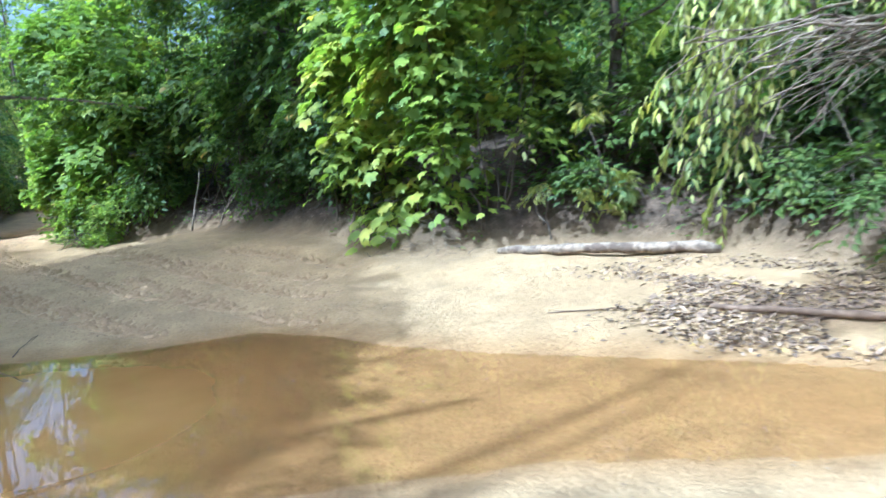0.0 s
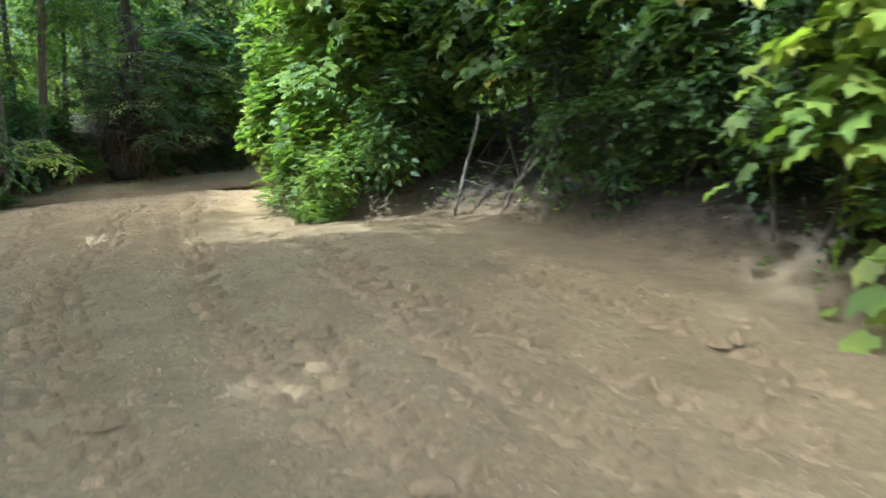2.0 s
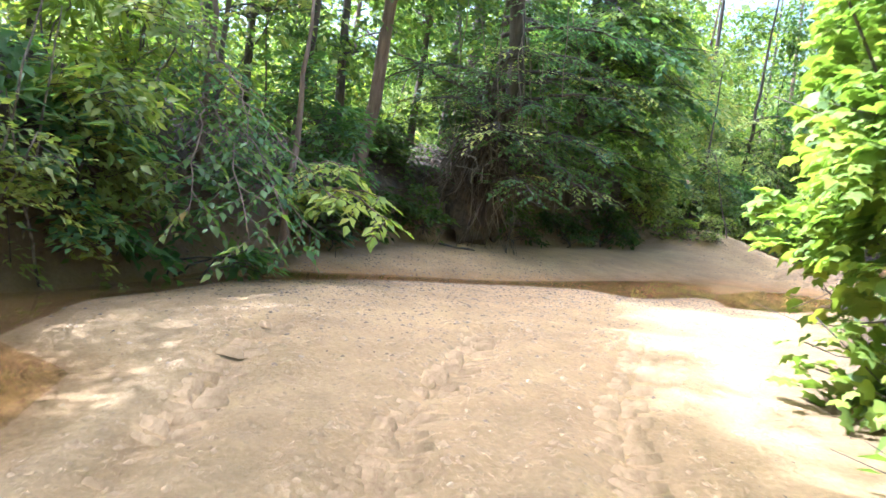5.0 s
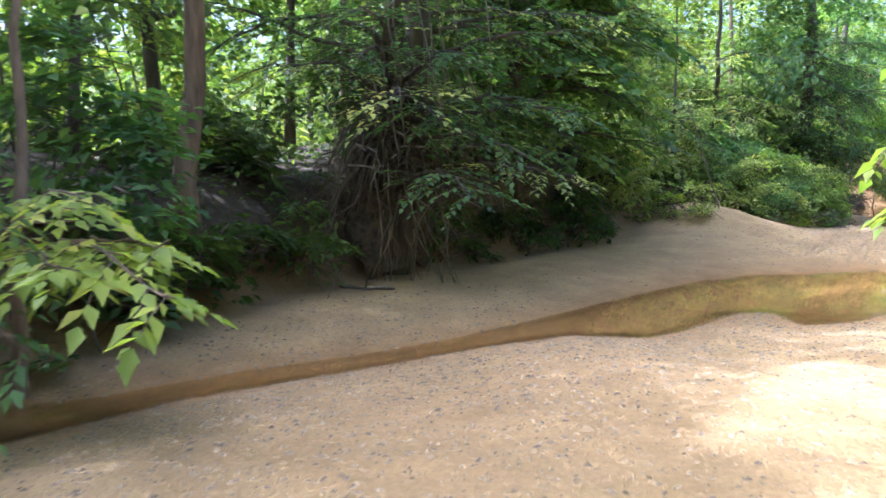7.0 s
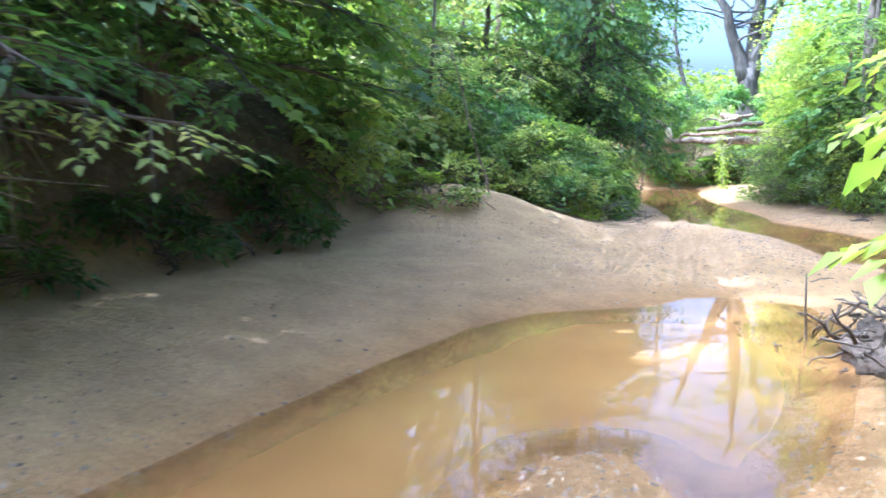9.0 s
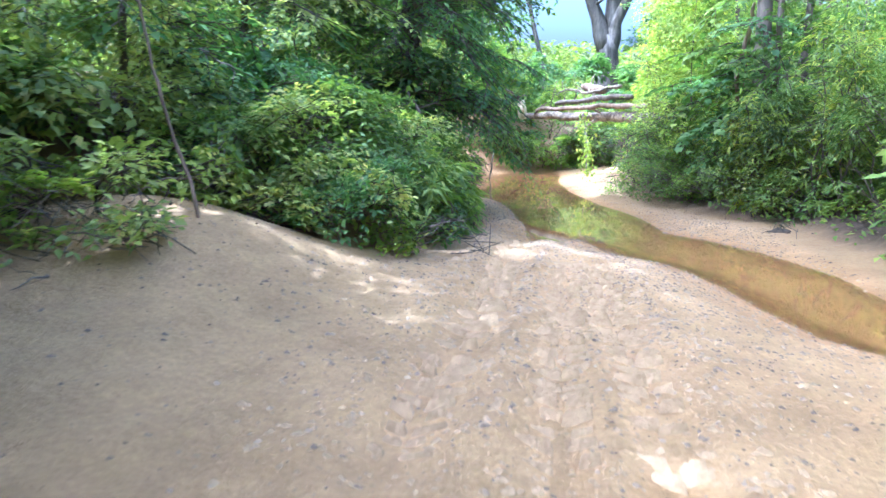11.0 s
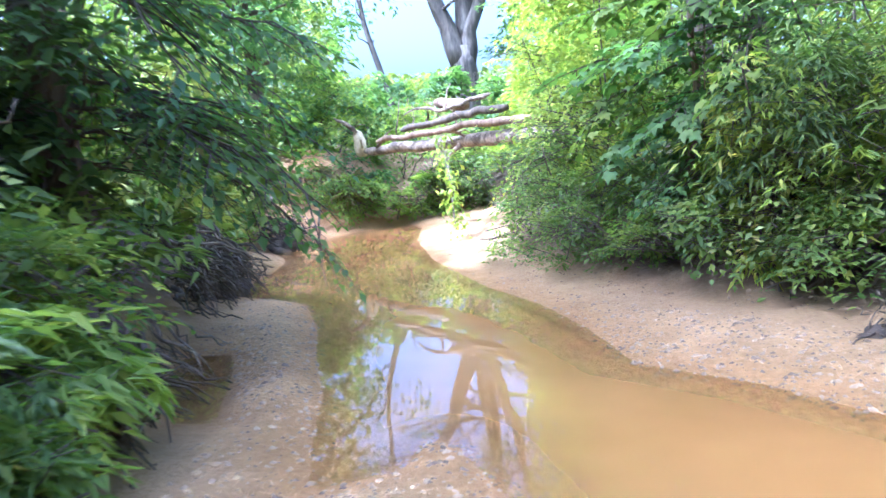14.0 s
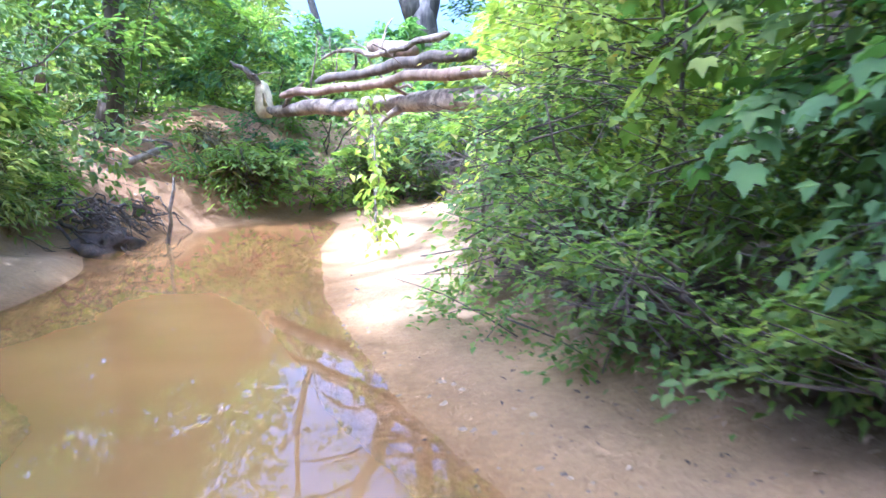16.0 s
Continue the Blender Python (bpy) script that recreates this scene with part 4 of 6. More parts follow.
thicket("bank_thicket", "light green thicket with thin stems on the earth bank", [(-9.6, 8.9), (-11.0, 9.6), (-12.0, 10.8), (-12.8, 12.2), (-13.3, 13.6), (-13.9, 15.0), (-14.3, 16.2)], 0.1, 4.6, 0.95, 400, 9, 0.09, "ovate", (LEAF_YELLOW, LEAF_SUN_PALE), 0.22, sunlit=True)
thicket("waterside_weed", "light green weeds on the face of the earth bank", [(-10.4, 10.3), (-10.9, 11.0), (-11.4, 11.7), (-11.8, 12.4), (-12.1, 13.2), (-9.8, 9.7)], -0.2, 0.95, 0.42, 230, 9, 0.08, "ovate", (LEAF_YELLOW, LEAF_SUN_PALE), 0.15, sunlit=True, category="weeds")
for k in range(12):
    cx, cy = -10.5 - 0.14 * k + rng.normal(0, 0.1), 10.5 + 0.22 * k + rng.normal(0, 0.1)
    log("dead_cane", "thin pale dead stem leaning on the earth bank", (cx, cy, h_at(cx, cy) - 0.03), (cx + rng.normal(0.1, 0.25), cy + rng.normal(0, 0.25), h_at(cx, cy) + rng.uniform(0.9, 2.0)), 0.012, 0.006, DEADWOOD, 0.01, 6, 0, "stem")
thicket("bank_thicket", "hazy green tall thicket on the outer bank top", [(-14.8, 9.4), (-15.3, 10.9), (-15.6, 12.4), (-15.9, 13.9), (-16.2, 15.4), (-13.6, 8.2)], 0.5, 5.8, 1.25, 480, 9, 0.12, "ovate", (LEAF_FAR, LEAF_YELLOW), 0.26, sunlit=True)
thicket("river_cane", "thin cane thicket on the bank above the water", [(-12.2, 12.0), (-12.5, 13.0), (-12.9, 14.0)], 0.0, 2.6, 0.5, 130, 9, 0.16, "lance", LEAF_YELLOW, 0.2)
shrub("low_bush", "low bluish green bush over the water edge", [(-12.1, 13.3, 0.4, 0.55, 0.5, 0.32), (-12.3, 14.2, 0.5, 0.5, 0.45, 0.35), (-11.8, 14.3, 0.35, 0.3, 0.3, 0.2)], 130, 9, 0.1, "ovate", LEAF_BLUE, 0.12)


bough_tree("box_elder_sapling", "leaning sapling with yellow-green boughs arching over the stream", -12.5, 15.3, 2.6, 0.045, (-0.3, 0.3), [(0.55, (-10.95, 15.2, 0.66)), (0.62, (-11.25, 15.4, 0.85)), (0.5, (-11.35, 15.0, 0.78)), (0.7, (-11.5, 15.2, 1.0))],
           0.1, "ovate", LEAF_YELLOW, BARK_TAN, 0.3, 8, 7, 0.6)
bough_tree("box_elder_sapling", "sapling with green boughs hanging low over the stream", -12.9, 14.6, 2.6, 0.04, (-0.3, 0.2), [(0.4, (-11.1, 14.4, 0.42)), (0.5, (-10.9, 13.9, 0.45)), (0.35, (-11.4, 14.9, 0.45)), (0.6, (-11.2, 13.6, 0.6)), (0.8, (-11.6, 14.9, 0.95)), (1.0, (-11.5, 14.2, 1.1)), (1.2, (-11.8, 13.6, 1.4))],
           0.085, "ovate", (LEAF_BLUE, LEAF), BARK_TAN, 0.36, 9, 8, 0.5)
thicket("bank_thicket", "dark green leafy thicket on the steep bank", [(-14.9, 17.6), (-15.4, 19.0), (-14.9, 20.6), (-14.7, 21.8), (-14.5, 23.0), (-13.7, 29.4)], 0.7, 5.0, 1.0, 650, 9, 0.11, "ovate", (LEAF_BLUE, LEAF), 0.2)
# Dark leaves at the wall and tree foot have the shade in their colour.
thicket("fern_clump", "dark low ferns on the shaded earth wall", [(-13.4, 17.4), (-13.5, 17.9), (-13.45, 19.9), (-13.5, 20.5), (-13.4, 21.1), (-13.4, 21.6), (-13.4, 22.1), (-13.4, 22.6), (-13.4, 23.2), (-13.5, 23.8)], -0.3, 0.45, 0.32, 120, 9, 0.09, "leaflet", LEAF_SHADED, 0.14, category="fern")
thicket("low_bush", "dark low plants at the foot of the tan-barked tree", [(-13.2, 16.5), (-13.35, 17.1), (-12.95, 16.0)], -0.2, 0.7, 0.4, 190, 9, 0.09, "ovate", LEAF_SHADED, 0.14)
bough_tree("maple_tree", "broad-leaved tree leaning over the sand from the earth bank", -13.7, 21.6, 7.5, 0.1, (0.5, 0.2), fan(-13.7, 21.6, 1.9, 0.5, 2.9, 26, 90, 80), 0.115, "lobed", (LEAF, LEAF, LEAF_BLUE), BARK, 0.55, 9, 7, 0.45)
# Lighter greens among these leaves stand in for missing light on the bank.
bough_tree("maple_tree", "broad-leaved tree over the sand mound", -14.3, 22.5, 7.5, 0.11, (0.5, 0.1), fan(-14.3, 22.5, 1.8, 0.6, 3.0, 24, 90, 50), 0.11, "lobed", (LEAF, LEAF_SUNLIT, LEAF_FRESH), BARK, 0.55, 9, 7, 0.45)
thicket("bank_thicket", "dark dense thicket behind the earth wall", [(-15.0, 20.2), (-15.3, 21.6), (-15.2, 23.0), (-15.8, 22.3)], -0.1, 3.0, 0.9, 420, 9, 0.13, "ovate", (LEAF, LEAF_SHADED), 0.2, sunlit=True)
bough_tree("hornbeam", "light green sapling whose layered boughs reach over the slope", -13.6, 28.0, 4.5, 0.05, (0.2, -0.1), fan(-13.6, 28.0, 1.2, 0.3, 1.8, 10, 130, 60), 0.1, "ovate", (LEAF_FRESH, LEAF_BLUE), BARK, 0.4, 9, 8, 0.3)
bough_tree("hornbeam", "small sapling with pale layered boughs on the slope", -13.5, 25.9, 3.0, 0.03, (0.1, -0.1), fan(-13.5, 25.9, 0.8, 0.2, 1.1, 7, 120, 80), 0.09, "ovate", (LEAF_FRESH, LEAF_BLUE), BARK, 0.32, 8, 8, 0.3)
thicket("bank_thicket", "mid-green leafy thicket along the top of the slope", [(-15.0, 24.6), (-15.2, 25.8), (-15.0, 27.0), (-14.7, 28.4)], 0.0, 3.6, 0.85, 460, 9, 0.11, "ovate", (LEAF, LEAF_SUNLIT, LEAF_FRESH), 0.2, sunlit=True)
# Weeds and slope bushes are likewise lightened by leaf colour.
thicket("weed_clump", "green weeds on the earth bank behind the sand mound", [(-13.6, 24.0), (-13.8, 24.7), (-13.7, 25.3), (-14.2, 24.3), (-14.2, 25.2), (-13.5, 23.4), (-14.7, 24.8), (-14.6, 25.7), (-14.0, 23.7)], -0.1, 0.75, 0.42, 260, 9, 0.08, "ovate", (LEAF_FRESH, LEAF_SUNLIT, LEAF), 0.14, stems=1, category="weeds", sunlit=True)
thicket("bank_bush", "fresh green low bush covering the slope of the bank", [(x + 0.12 * ((i * 7) % 3 - 1), y + 0.1 * ((i * 5) % 3 - 1)) for i, (x, y) in enumerate((x, y) for x in (-11.75, -12.25, -12.75, -13.3) for y in (25.9, 26.55, 27.2, 27.85))],
        -0.15, 0.42, 0.4, 480, 9, 0.05, "ovate", (LEAF_FRESH, LEAF, LEAF_BLUE), 0.11, stems=1, sunlit=True)
thicket("bank_bush", "taller soft green bush at the top of the slope", [(-13.3, 26.3), (-13.5, 27.1), (-13.2, 27.8), (-12.8, 28.4), (-13.9, 26.6)], 0.2, 1.5, 0.45, 260, 9, 0.065, "ovate", (LEAF_FRESH, LEAF_BLUE, LEAF), 0.15, stems=2)
thicket("bank_bush", "fresh green creepers spilling from the bank to the sand", [(-11.6, 25.75), (-12.0, 25.65), (-12.5, 25.65), (-11.5, 26.3), (-12.95, 25.5)], -0.3, 0.35, 0.34, 300, 9, 0.055, "ovate", (LEAF_FRESH, LEAF_YELLOW), 0.11, stems=1, sunlit=True)
thicket("grass_tuft", "long fresh grass drooping down the bank", [(-11.7, 26.9), (-11.65, 27.4), (-11.75, 27.9), (-12.2, 27.3), (-12.1, 28.2)], -0.15, 0.32, 0.3, 260, 10, 0.1, "lance", (LEAF, LEAF_SUNLIT), 0.1, category="grass", droop=0.5, sunlit=True)
thicket("low_bush", "dark low plants on the undercut bank", [(-12.3, 29.2), (-12.75, 30.0), (-12.95, 30.8)], -0.2, 0.8, 0.4, 200, 9, 0.08, "ovate", (LEAF_SHADED, LEAF), 0.14)
thicket("bank_bush", "tall green bush closing the bank top", [(-12.2, 40.2), (-13.4, 40.8), (-14.0, 40.2)], -0.1, 1.7, 0.55, 320, 9, 0.1, "ovate", (LEAF_SUNLIT, LEAF), 0.16)
thicket("grass_tuft", "long fresh grass drooping from the bank", [(-11.75, 27.5), (-11.8, 28.1), (-11.95, 28.7)], -0.2, 0.5, 0.35, 150, 10, 0.12, "lance", LEAF, 0.12, category="grass", droop=0.1, sunlit=True)
thicket("bank_thicket", "green thicket on the bank beside the water", [(-13.4, 30.8), (-13.8, 32.4), (-14.2, 34.0), (-14.5, 35.8), (-14.4, 37.6), (-13.9, 39.2)], 0.0, 3.2, 0.9, 320, 9, 0.12, "ovate", LEAF, 0.19)
thicket("bank_bush", "fresh green bush on the eroded bank", [(-13.5, 33.4), (-13.8, 34.8), (-11.5, 39.8), (-10.6, 40.4), (-9.8, 40.8)], -0.2, 1.0, 0.5, 320, 9, 0.09, "ovate", LEAF_SUNLIT, 0.15)
thicket("weed_clump", "pale green weeds and grass on the eroded clay bank", [(-14.0, 37.2), (-13.35, 35.6), (-13.4, 34.7), (-12.55, 38.0), (-13.7, 36.0), (-14.1, 38.6)], -0.1, 0.42, 0.38, 240, 9, 0.09, "lance", (LEAF_FRESH, LEAF_SUN_PALE, LEAF_SUNLIT), 0.15, stems=1, category="weeds", sunlit=True)
thicket("dry_grass", "straw-coloured dry fronds drooping over the clay bank", [(-12.6, 37.9), (-12.9, 38.5), (-12.5, 38.5)], -0.1, 0.3, 0.3, 110, 9, 0.13, "lance", STRAW, 0.13, stems=1, category="grass", droop=0.8)
thicket("bank_bush", "small green bush on the broken clay bank", [(-12.3, 39.1), (-12.2, 38.2)], -0.2, 0.4, 0.32, 160, 9, 0.08, "ovate", (LEAF_SUNLIT, LEAF_BLUE), 0.13)
thicket("bank_bush", "leafy bush on the bank above the pale sand spit", [(-13.6, 33.0), (-13.9, 34.2), (-14.1, 35.4), (-13.3, 32.2)], 0.0, 1.5, 0.55, 260, 9, 0.09, "ovate", (LEAF_FRESH, LEAF_SUNLIT), 0.16, sunlit=True)
thicket("bank_bush", "fresh green bush at the head of the pool", [(-11.6, 38.6), (-11.2, 38.9)], -0.2, 0.6, 0.4, 200, 9, 0.09, "ovate", LEAF_SUNLIT, 0.15)
# Shade under the logs is put into the leaf colour.
thicket("bank_bush", "dark shaded bush under the log jam", [(-10.7, 39.2), (-10.2, 39.2), (-9.8, 38.9), (-9.5, 38.2)], -0.2, 0.8, 0.42, 200, 9, 0.1, "ovate", LEAF_SHADED, 0.15)
thicket("bank_thicket", "green thicket behind the log jam", [(-13.0, 41.0), (-11.6, 42.0), (-10.4, 42.4), (-9.2, 42.0), (-8.2, 41.0), (-12.4, 42.6)], 0.0, 2.3, 0.9, 300, 9, 0.14, "ovate", LEAF_BLUE, 0.2)
tree("bank_tree", "tall tree with tan flaking bark on the bank", -13.4, 16.95, 8.0, 0.085, (0.1, 0.1), [(-13.9, 17.2, 3.3, 1.0, 1.1, 0.5), (-13.6, 17.2, 4.2, 1.4, 1.4, 1.0), (-13.2, 16.8, 5.8, 1.6, 1.6, 1.4)], 480, 9, 0.11, "ovate", LEAF, BARK_TAN)
for bx, by, br in ((-14.4, 17.3, 0.06), (-14.0, 16.4, 0.04), (-14.8, 16.2, 0.05), (-13.9, 15.3, 0.03), (-13.6, 14.2, 0.028), (-13.2, 13.2, 0.03)):
    tree("bank_tree", "slender grey-brown tree on the bank", bx, by, 7.5, br, (rng.normal(0, 0.3), rng.normal(0, 0.3)), [(bx - 0.3, by, 3.1, 1.1, 1.1, 0.6), (bx, by, 4.4, 1.2, 1.2, 1.0), (bx, by, 6.3, 1.3, 1.3, 1.2)], 330, 9, 0.11, "ovate", LEAF, BARK)


def root_tree():
    """The leaning tree on the undercut bank: a skirt of roots and dry vines hangs from its trunk over the earth wall."""
    x, y = -13.5, 19.15
    z = h_at(x, y)
    rows = [(0.9, (-11.62, 19.38, 1.05)), (0.7, (-11.78, 18.2, 0.9)), (0.9, (-11.75, 18.8, 1.2)), (1.1, (-12.0, 17.7, 1.6)), (1.3, (-11.6, 19.3, 1.55)), (1.4, (-12.0, 18.4, 1.95)), (1.2, (-11.9, 20.1, 1.6)), (0.8, (-12.1, 19.9, 1.25)),
            (1.7, (-12.2, 17.5, 2.2)), (1.8, (-11.6, 19.4, 2.2)), (2.0, (-12.1, 18.1, 2.6)), (1.5, (-13.2, 17.5, 1.9)), (1.8, (-13.6, 17.3, 2.4)), (2.0, (-12.0, 20.5, 2.5)), (1.2, (-12.4, 18.6, 1.5)), (1.6, (-12.6, 17.9, 1.9))]
    rows += fan(x, y, 1.9, 1.8, 4.6, 18, 100, 110, 0.2)
    ob = bough_tree("root_tree", "large leaning tree with hanging roots and vines on the undercut bank", x, y, 7.5, 0.14, (0.4, -0.2), rows, 0.078, "ovate", (LEAF_BLUE, LEAF_BLUE, LEAF_FRESH), BARK, 0.5, 11, 9, 0.3)
    v, f = soil_lump(-13.5, 19.1, 0.6, 0.32, 0.42, 0.75)
    part("soil", mesh_np("soil", v, f, SOIL, True), ob, "dark soil held between the roots")
    for k in range(75):
        a = (x + 0.12 + rng.normal(0, 0.05), y - 0.08 + rng.normal(0, 0.06), rng.uniform(1.5, 2.1))
        t = rng.uniform(-1, 0.75)
        bx, by = -13.05 + 0.62 * t + rng.normal(0, 0.05), 18.85 + 0.56 * t + rng.normal(0, 0.08)
        low = h_at(bx, by) - 0.04 if k % 3 == 0 else rng.uniform(0.6, 1.05)
        v, f = tube(wander(a, (bx, by, low), 10, 0.07, 0.08), np.linspace(rng.uniform(0.006, 0.02), 0.003, 10), 5)
        part("root", mesh_np("root", v, f, BARK if k % 3 else TWIG, True), ob)
    for k in range(16):
        a = (-13.1 + rng.normal(0, 0.12), 18.9 + rng.normal(0, 0.3), rng.uniform(0.8, 1.5))
        b = (a[0] + rng.uniform(0.1, 0.6), a[1] + rng.normal(0, 0.5), a[2] + rng.uniform(-0.4, 0.1))
        v, f = tube(wander(a, b, 7, 0.04), np.linspace(0.01, 0.003, 7), 4)
        part("dead_twig", mesh_np("dead_twig", v, f, DEADWOOD, True), ob)
    for k in range(34):
        a = (-13.0 + rng.normal(0, 0.3), 19.0 + rng.normal(0, 0.5), rng.uniform(1.9, 3.4))
        b = (a[0] + rng.normal(0.15, 0.2), a[1] + rng.normal(0.05, 0.25), rng.uniform(0.5, 1.3))
        v, f = tube(wander(a, b, 8, 0.04), np.linspace(0.008, 0.003, 8), 4)
        part("vine", mesh_np("vine", v, f, TWIG, True), ob)


root_tree()
# The crown masses near 7 m are unseen, added to shade the opposite bank.
leaning = tree("bank_tree", "dark-trunked leafy tree leaning on the bank", -12.35, 29.6, 8.0, 0.13, (-0.2, 0.2), [(-12.1, 29.3, 3.2, 1.1, 1.3, 0.9), (-12.5, 28.4, 3.6, 1.2, 1.3, 1.0), (-12.0, 31.2, 3.3, 0.8, 1.1, 0.9), (-12.6, 30.0, 5.4, 1.6, 1.8, 1.2), (-11.9, 28.4, 6.8, 1.9, 1.6, 0.8), (-12.4, 26.6, 7.0, 1.8, 1.6, 0.8), (-12.0, 30.4, 7.0, 1.8, 1.6, 0.8)], 1000, 10, 0.12, "ovate", LEAF_BLUE, BARK)
for h, tip in fan(-12.35, 29.6, 1.15, 0.4, 2.8, 40, 110, 150, 1.0):
    bough(leaning, (-12.35, 29.6, h_at(-12.35, 29.6) + h), tip, rng.uniform(-0.15, 0.25), 0.08, "ovate", LEAF_BLUE if rng.uniform() < 0.5 else LEAF, 0.45, 10, 8, 0.45, 0.014, BARK)
tree("bank_tree", "leafy tree behind the eroded bank", -13.8, 38.0, 7.0, 0.12, (0.1, 0), [(-13.4, 38.0, 3.3, 1.1, 1.2, 0.9), (-13.6, 37.4, 4.6, 1.3, 1.4, 1.0), (-12.9, 39.2, 3.4, 0.8, 1.0, 0.9)], 330, 10, 0.13, "ovate", LEAF_BLUE, BARK)

# Sunshine here is also in the yellow leaf colour.
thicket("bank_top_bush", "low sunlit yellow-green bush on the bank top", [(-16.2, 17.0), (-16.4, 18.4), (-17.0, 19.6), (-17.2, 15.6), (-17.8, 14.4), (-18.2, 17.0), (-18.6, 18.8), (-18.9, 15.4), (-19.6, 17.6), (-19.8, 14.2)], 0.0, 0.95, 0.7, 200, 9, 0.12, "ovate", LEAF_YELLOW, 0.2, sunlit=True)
thicket("bank_top_bush", "dark low bush on the lip of the earth wall", [(-14.25, 17.9), (-14.3, 18.6), (-14.6, 16.8), (-14.3, 20.8)], -0.1, 0.7, 0.4, 110, 9, 0.1, "ovate", LEAF_SHADED, 0.15)

# ---- the inner bank further on ----
thicket("bank_thicket", "leafy green thicket on the low bank", [(-7.3, 16.9), (-7.6, 18.2), (-7.8, 19.6), (-7.8, 21.0), (-7.7, 22.4), (-7.4, 23.8), (-7.1, 25.2), (-6.9, 26.6), (-6.9, 28.0)], 0.0, 4.6, 0.85, 380, 9, 0.11, "ovate", (LEAF, LEAF_SUNLIT, LEAF_YELLOW), 0.19, sunlit=True)
bough_tree("mulberry_sapling", "broad-leaved sapling reaching out from the low bank", -8.3, 19.6, 3.2, 0.035, (-0.3, 0.1),
           [(0.7, (-9.5, 19.8, 0.72)), (1.1, (-9.4, 19.3, 1.1)), (1.3, (-9.35, 19.9, 1.3)), (1.6, (-9.3, 20.5, 1.5)), (1.8, (-9.3, 19.1, 1.75)), (1.0, (-9.3, 20.9, 1.0)), (2.2, (-9.2, 19.8, 2.1)), (1.5, (-9.0, 21.6, 1.35)), (2.4, (-9.2, 20.6, 2.3))],
           0.13, "ovate", LEAF_SUNLIT, TWIG, 0.3, 6, 5, 0.6)
bough_tree("mulberry_sapling", "broad-leaved sapling over the root pile", -8.4, 22.0, 2.8, 0.03, (-0.2, 0.1),
           [(0.9, (-9.2, 21.9, 0.95)), (1.2, (-9.3, 22.4, 1.2)), (1.5, (-9.2, 23.0, 1.5)), (1.8, (-9.1, 21.7, 1.8)), (2.1, (-9.1, 22.6, 2.1)), (0.7, (-9.0, 21.4, 0.6))],
           0.12, "ovate", (LEAF_SUNLIT, LEAF_YELLOW), TWIG, 0.3, 6, 5, 0.6)
shrub("willow_bush", "drooping narrow-leaved branches over the water", [(-8.6, 20.5, 2.3, 0.5, 0.6, 0.6), (-8.4, 19.6, 2.9, 0.6, 0.7, 0.5), (-8.5, 21.6, 2.6, 0.5, 0.7, 0.6), (-8.7, 21.2, 1.6, 0.3, 0.4, 0.4)], 260, 9, 0.15, "lance", LEAF_YELLOW, 0.17, base=(-8.1, 20.6), droop=0.8)
shrub("broad_leaf_bush", "broad-leaved bush over the root pile", [(-8.75, 21.3, 0.95, 0.3, 0.4, 0.4), (-8.55, 20.8, 1.4, 0.35, 0.4, 0.4)], 90, 7, 0.17, "ovate", LEAF_SUNLIT, 0.14, base=(-8.4, 21.3))
# The gloom of the hollow is painted with darkened leaf greens, down to the weeds.
thicket("privet_bush", "dense small-leaved privet bush with a dark foot", [(-9.5, 32.3), (-9.75, 33.3), (-9.2, 33.0)], -0.3, 0.85, 0.4, 420, 9, 0.044, "ovate", (LEAF, LEAF_SHADED), 0.15)
thicket("bank_thicket", "dense thicket in shade-dark green closing the back of the hollow", [(-7.3, 31.3), (-7.4, 32.3), (-6.9, 30.3), (-7.7, 33.3), (-6.5, 29.2)], -0.1, 2.3, 0.6, 320, 9, 0.09, "ovate", (LEAF_SHADED, LEAF), 0.18)
thicket("hollow_bush", "sparse bush in shade-dark green at the back of the hollow in the bank", [(-8.1, 31.6), (-8.4, 32.4), (-7.6, 30.9)], -0.2, 1.6, 0.4, 120, 8, 0.07, "ovate", LEAF_SHADED, 0.15)
thicket("river_cane", "dense mid-green cane and vines hanging to the sand", [(-8.7, 31.35), (-8.5, 30.9), (-8.3, 30.45), (-8.3, 31.9), (-8.05, 31.2), (-7.9, 32.4)], -0.1, 1.4, 0.4, 420, 9, 0.075, "lance", (LEAF, LEAF_SHADED, LEAF_YELLOW, LEAF), 0.12, category="cane", droop=0.6)
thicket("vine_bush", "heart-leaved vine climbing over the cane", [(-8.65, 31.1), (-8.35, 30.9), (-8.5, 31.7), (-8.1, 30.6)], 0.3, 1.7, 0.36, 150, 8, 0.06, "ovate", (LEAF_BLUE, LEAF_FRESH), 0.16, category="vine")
thicket("weed_clump", "low plants in shade-dark green at the foot of the hollow", [(-8.5, 30.2), (-8.75, 30.7), (-8.95, 31.2), (-9.2, 31.7), (-8.5, 30.9), (-8.7, 31.5), (-9.4, 32.1)], -0.2, 0.55, 0.32, 260, 8, 0.045, "ovate", (LEAF_SHADED, LEAF), 0.12, category="weeds")
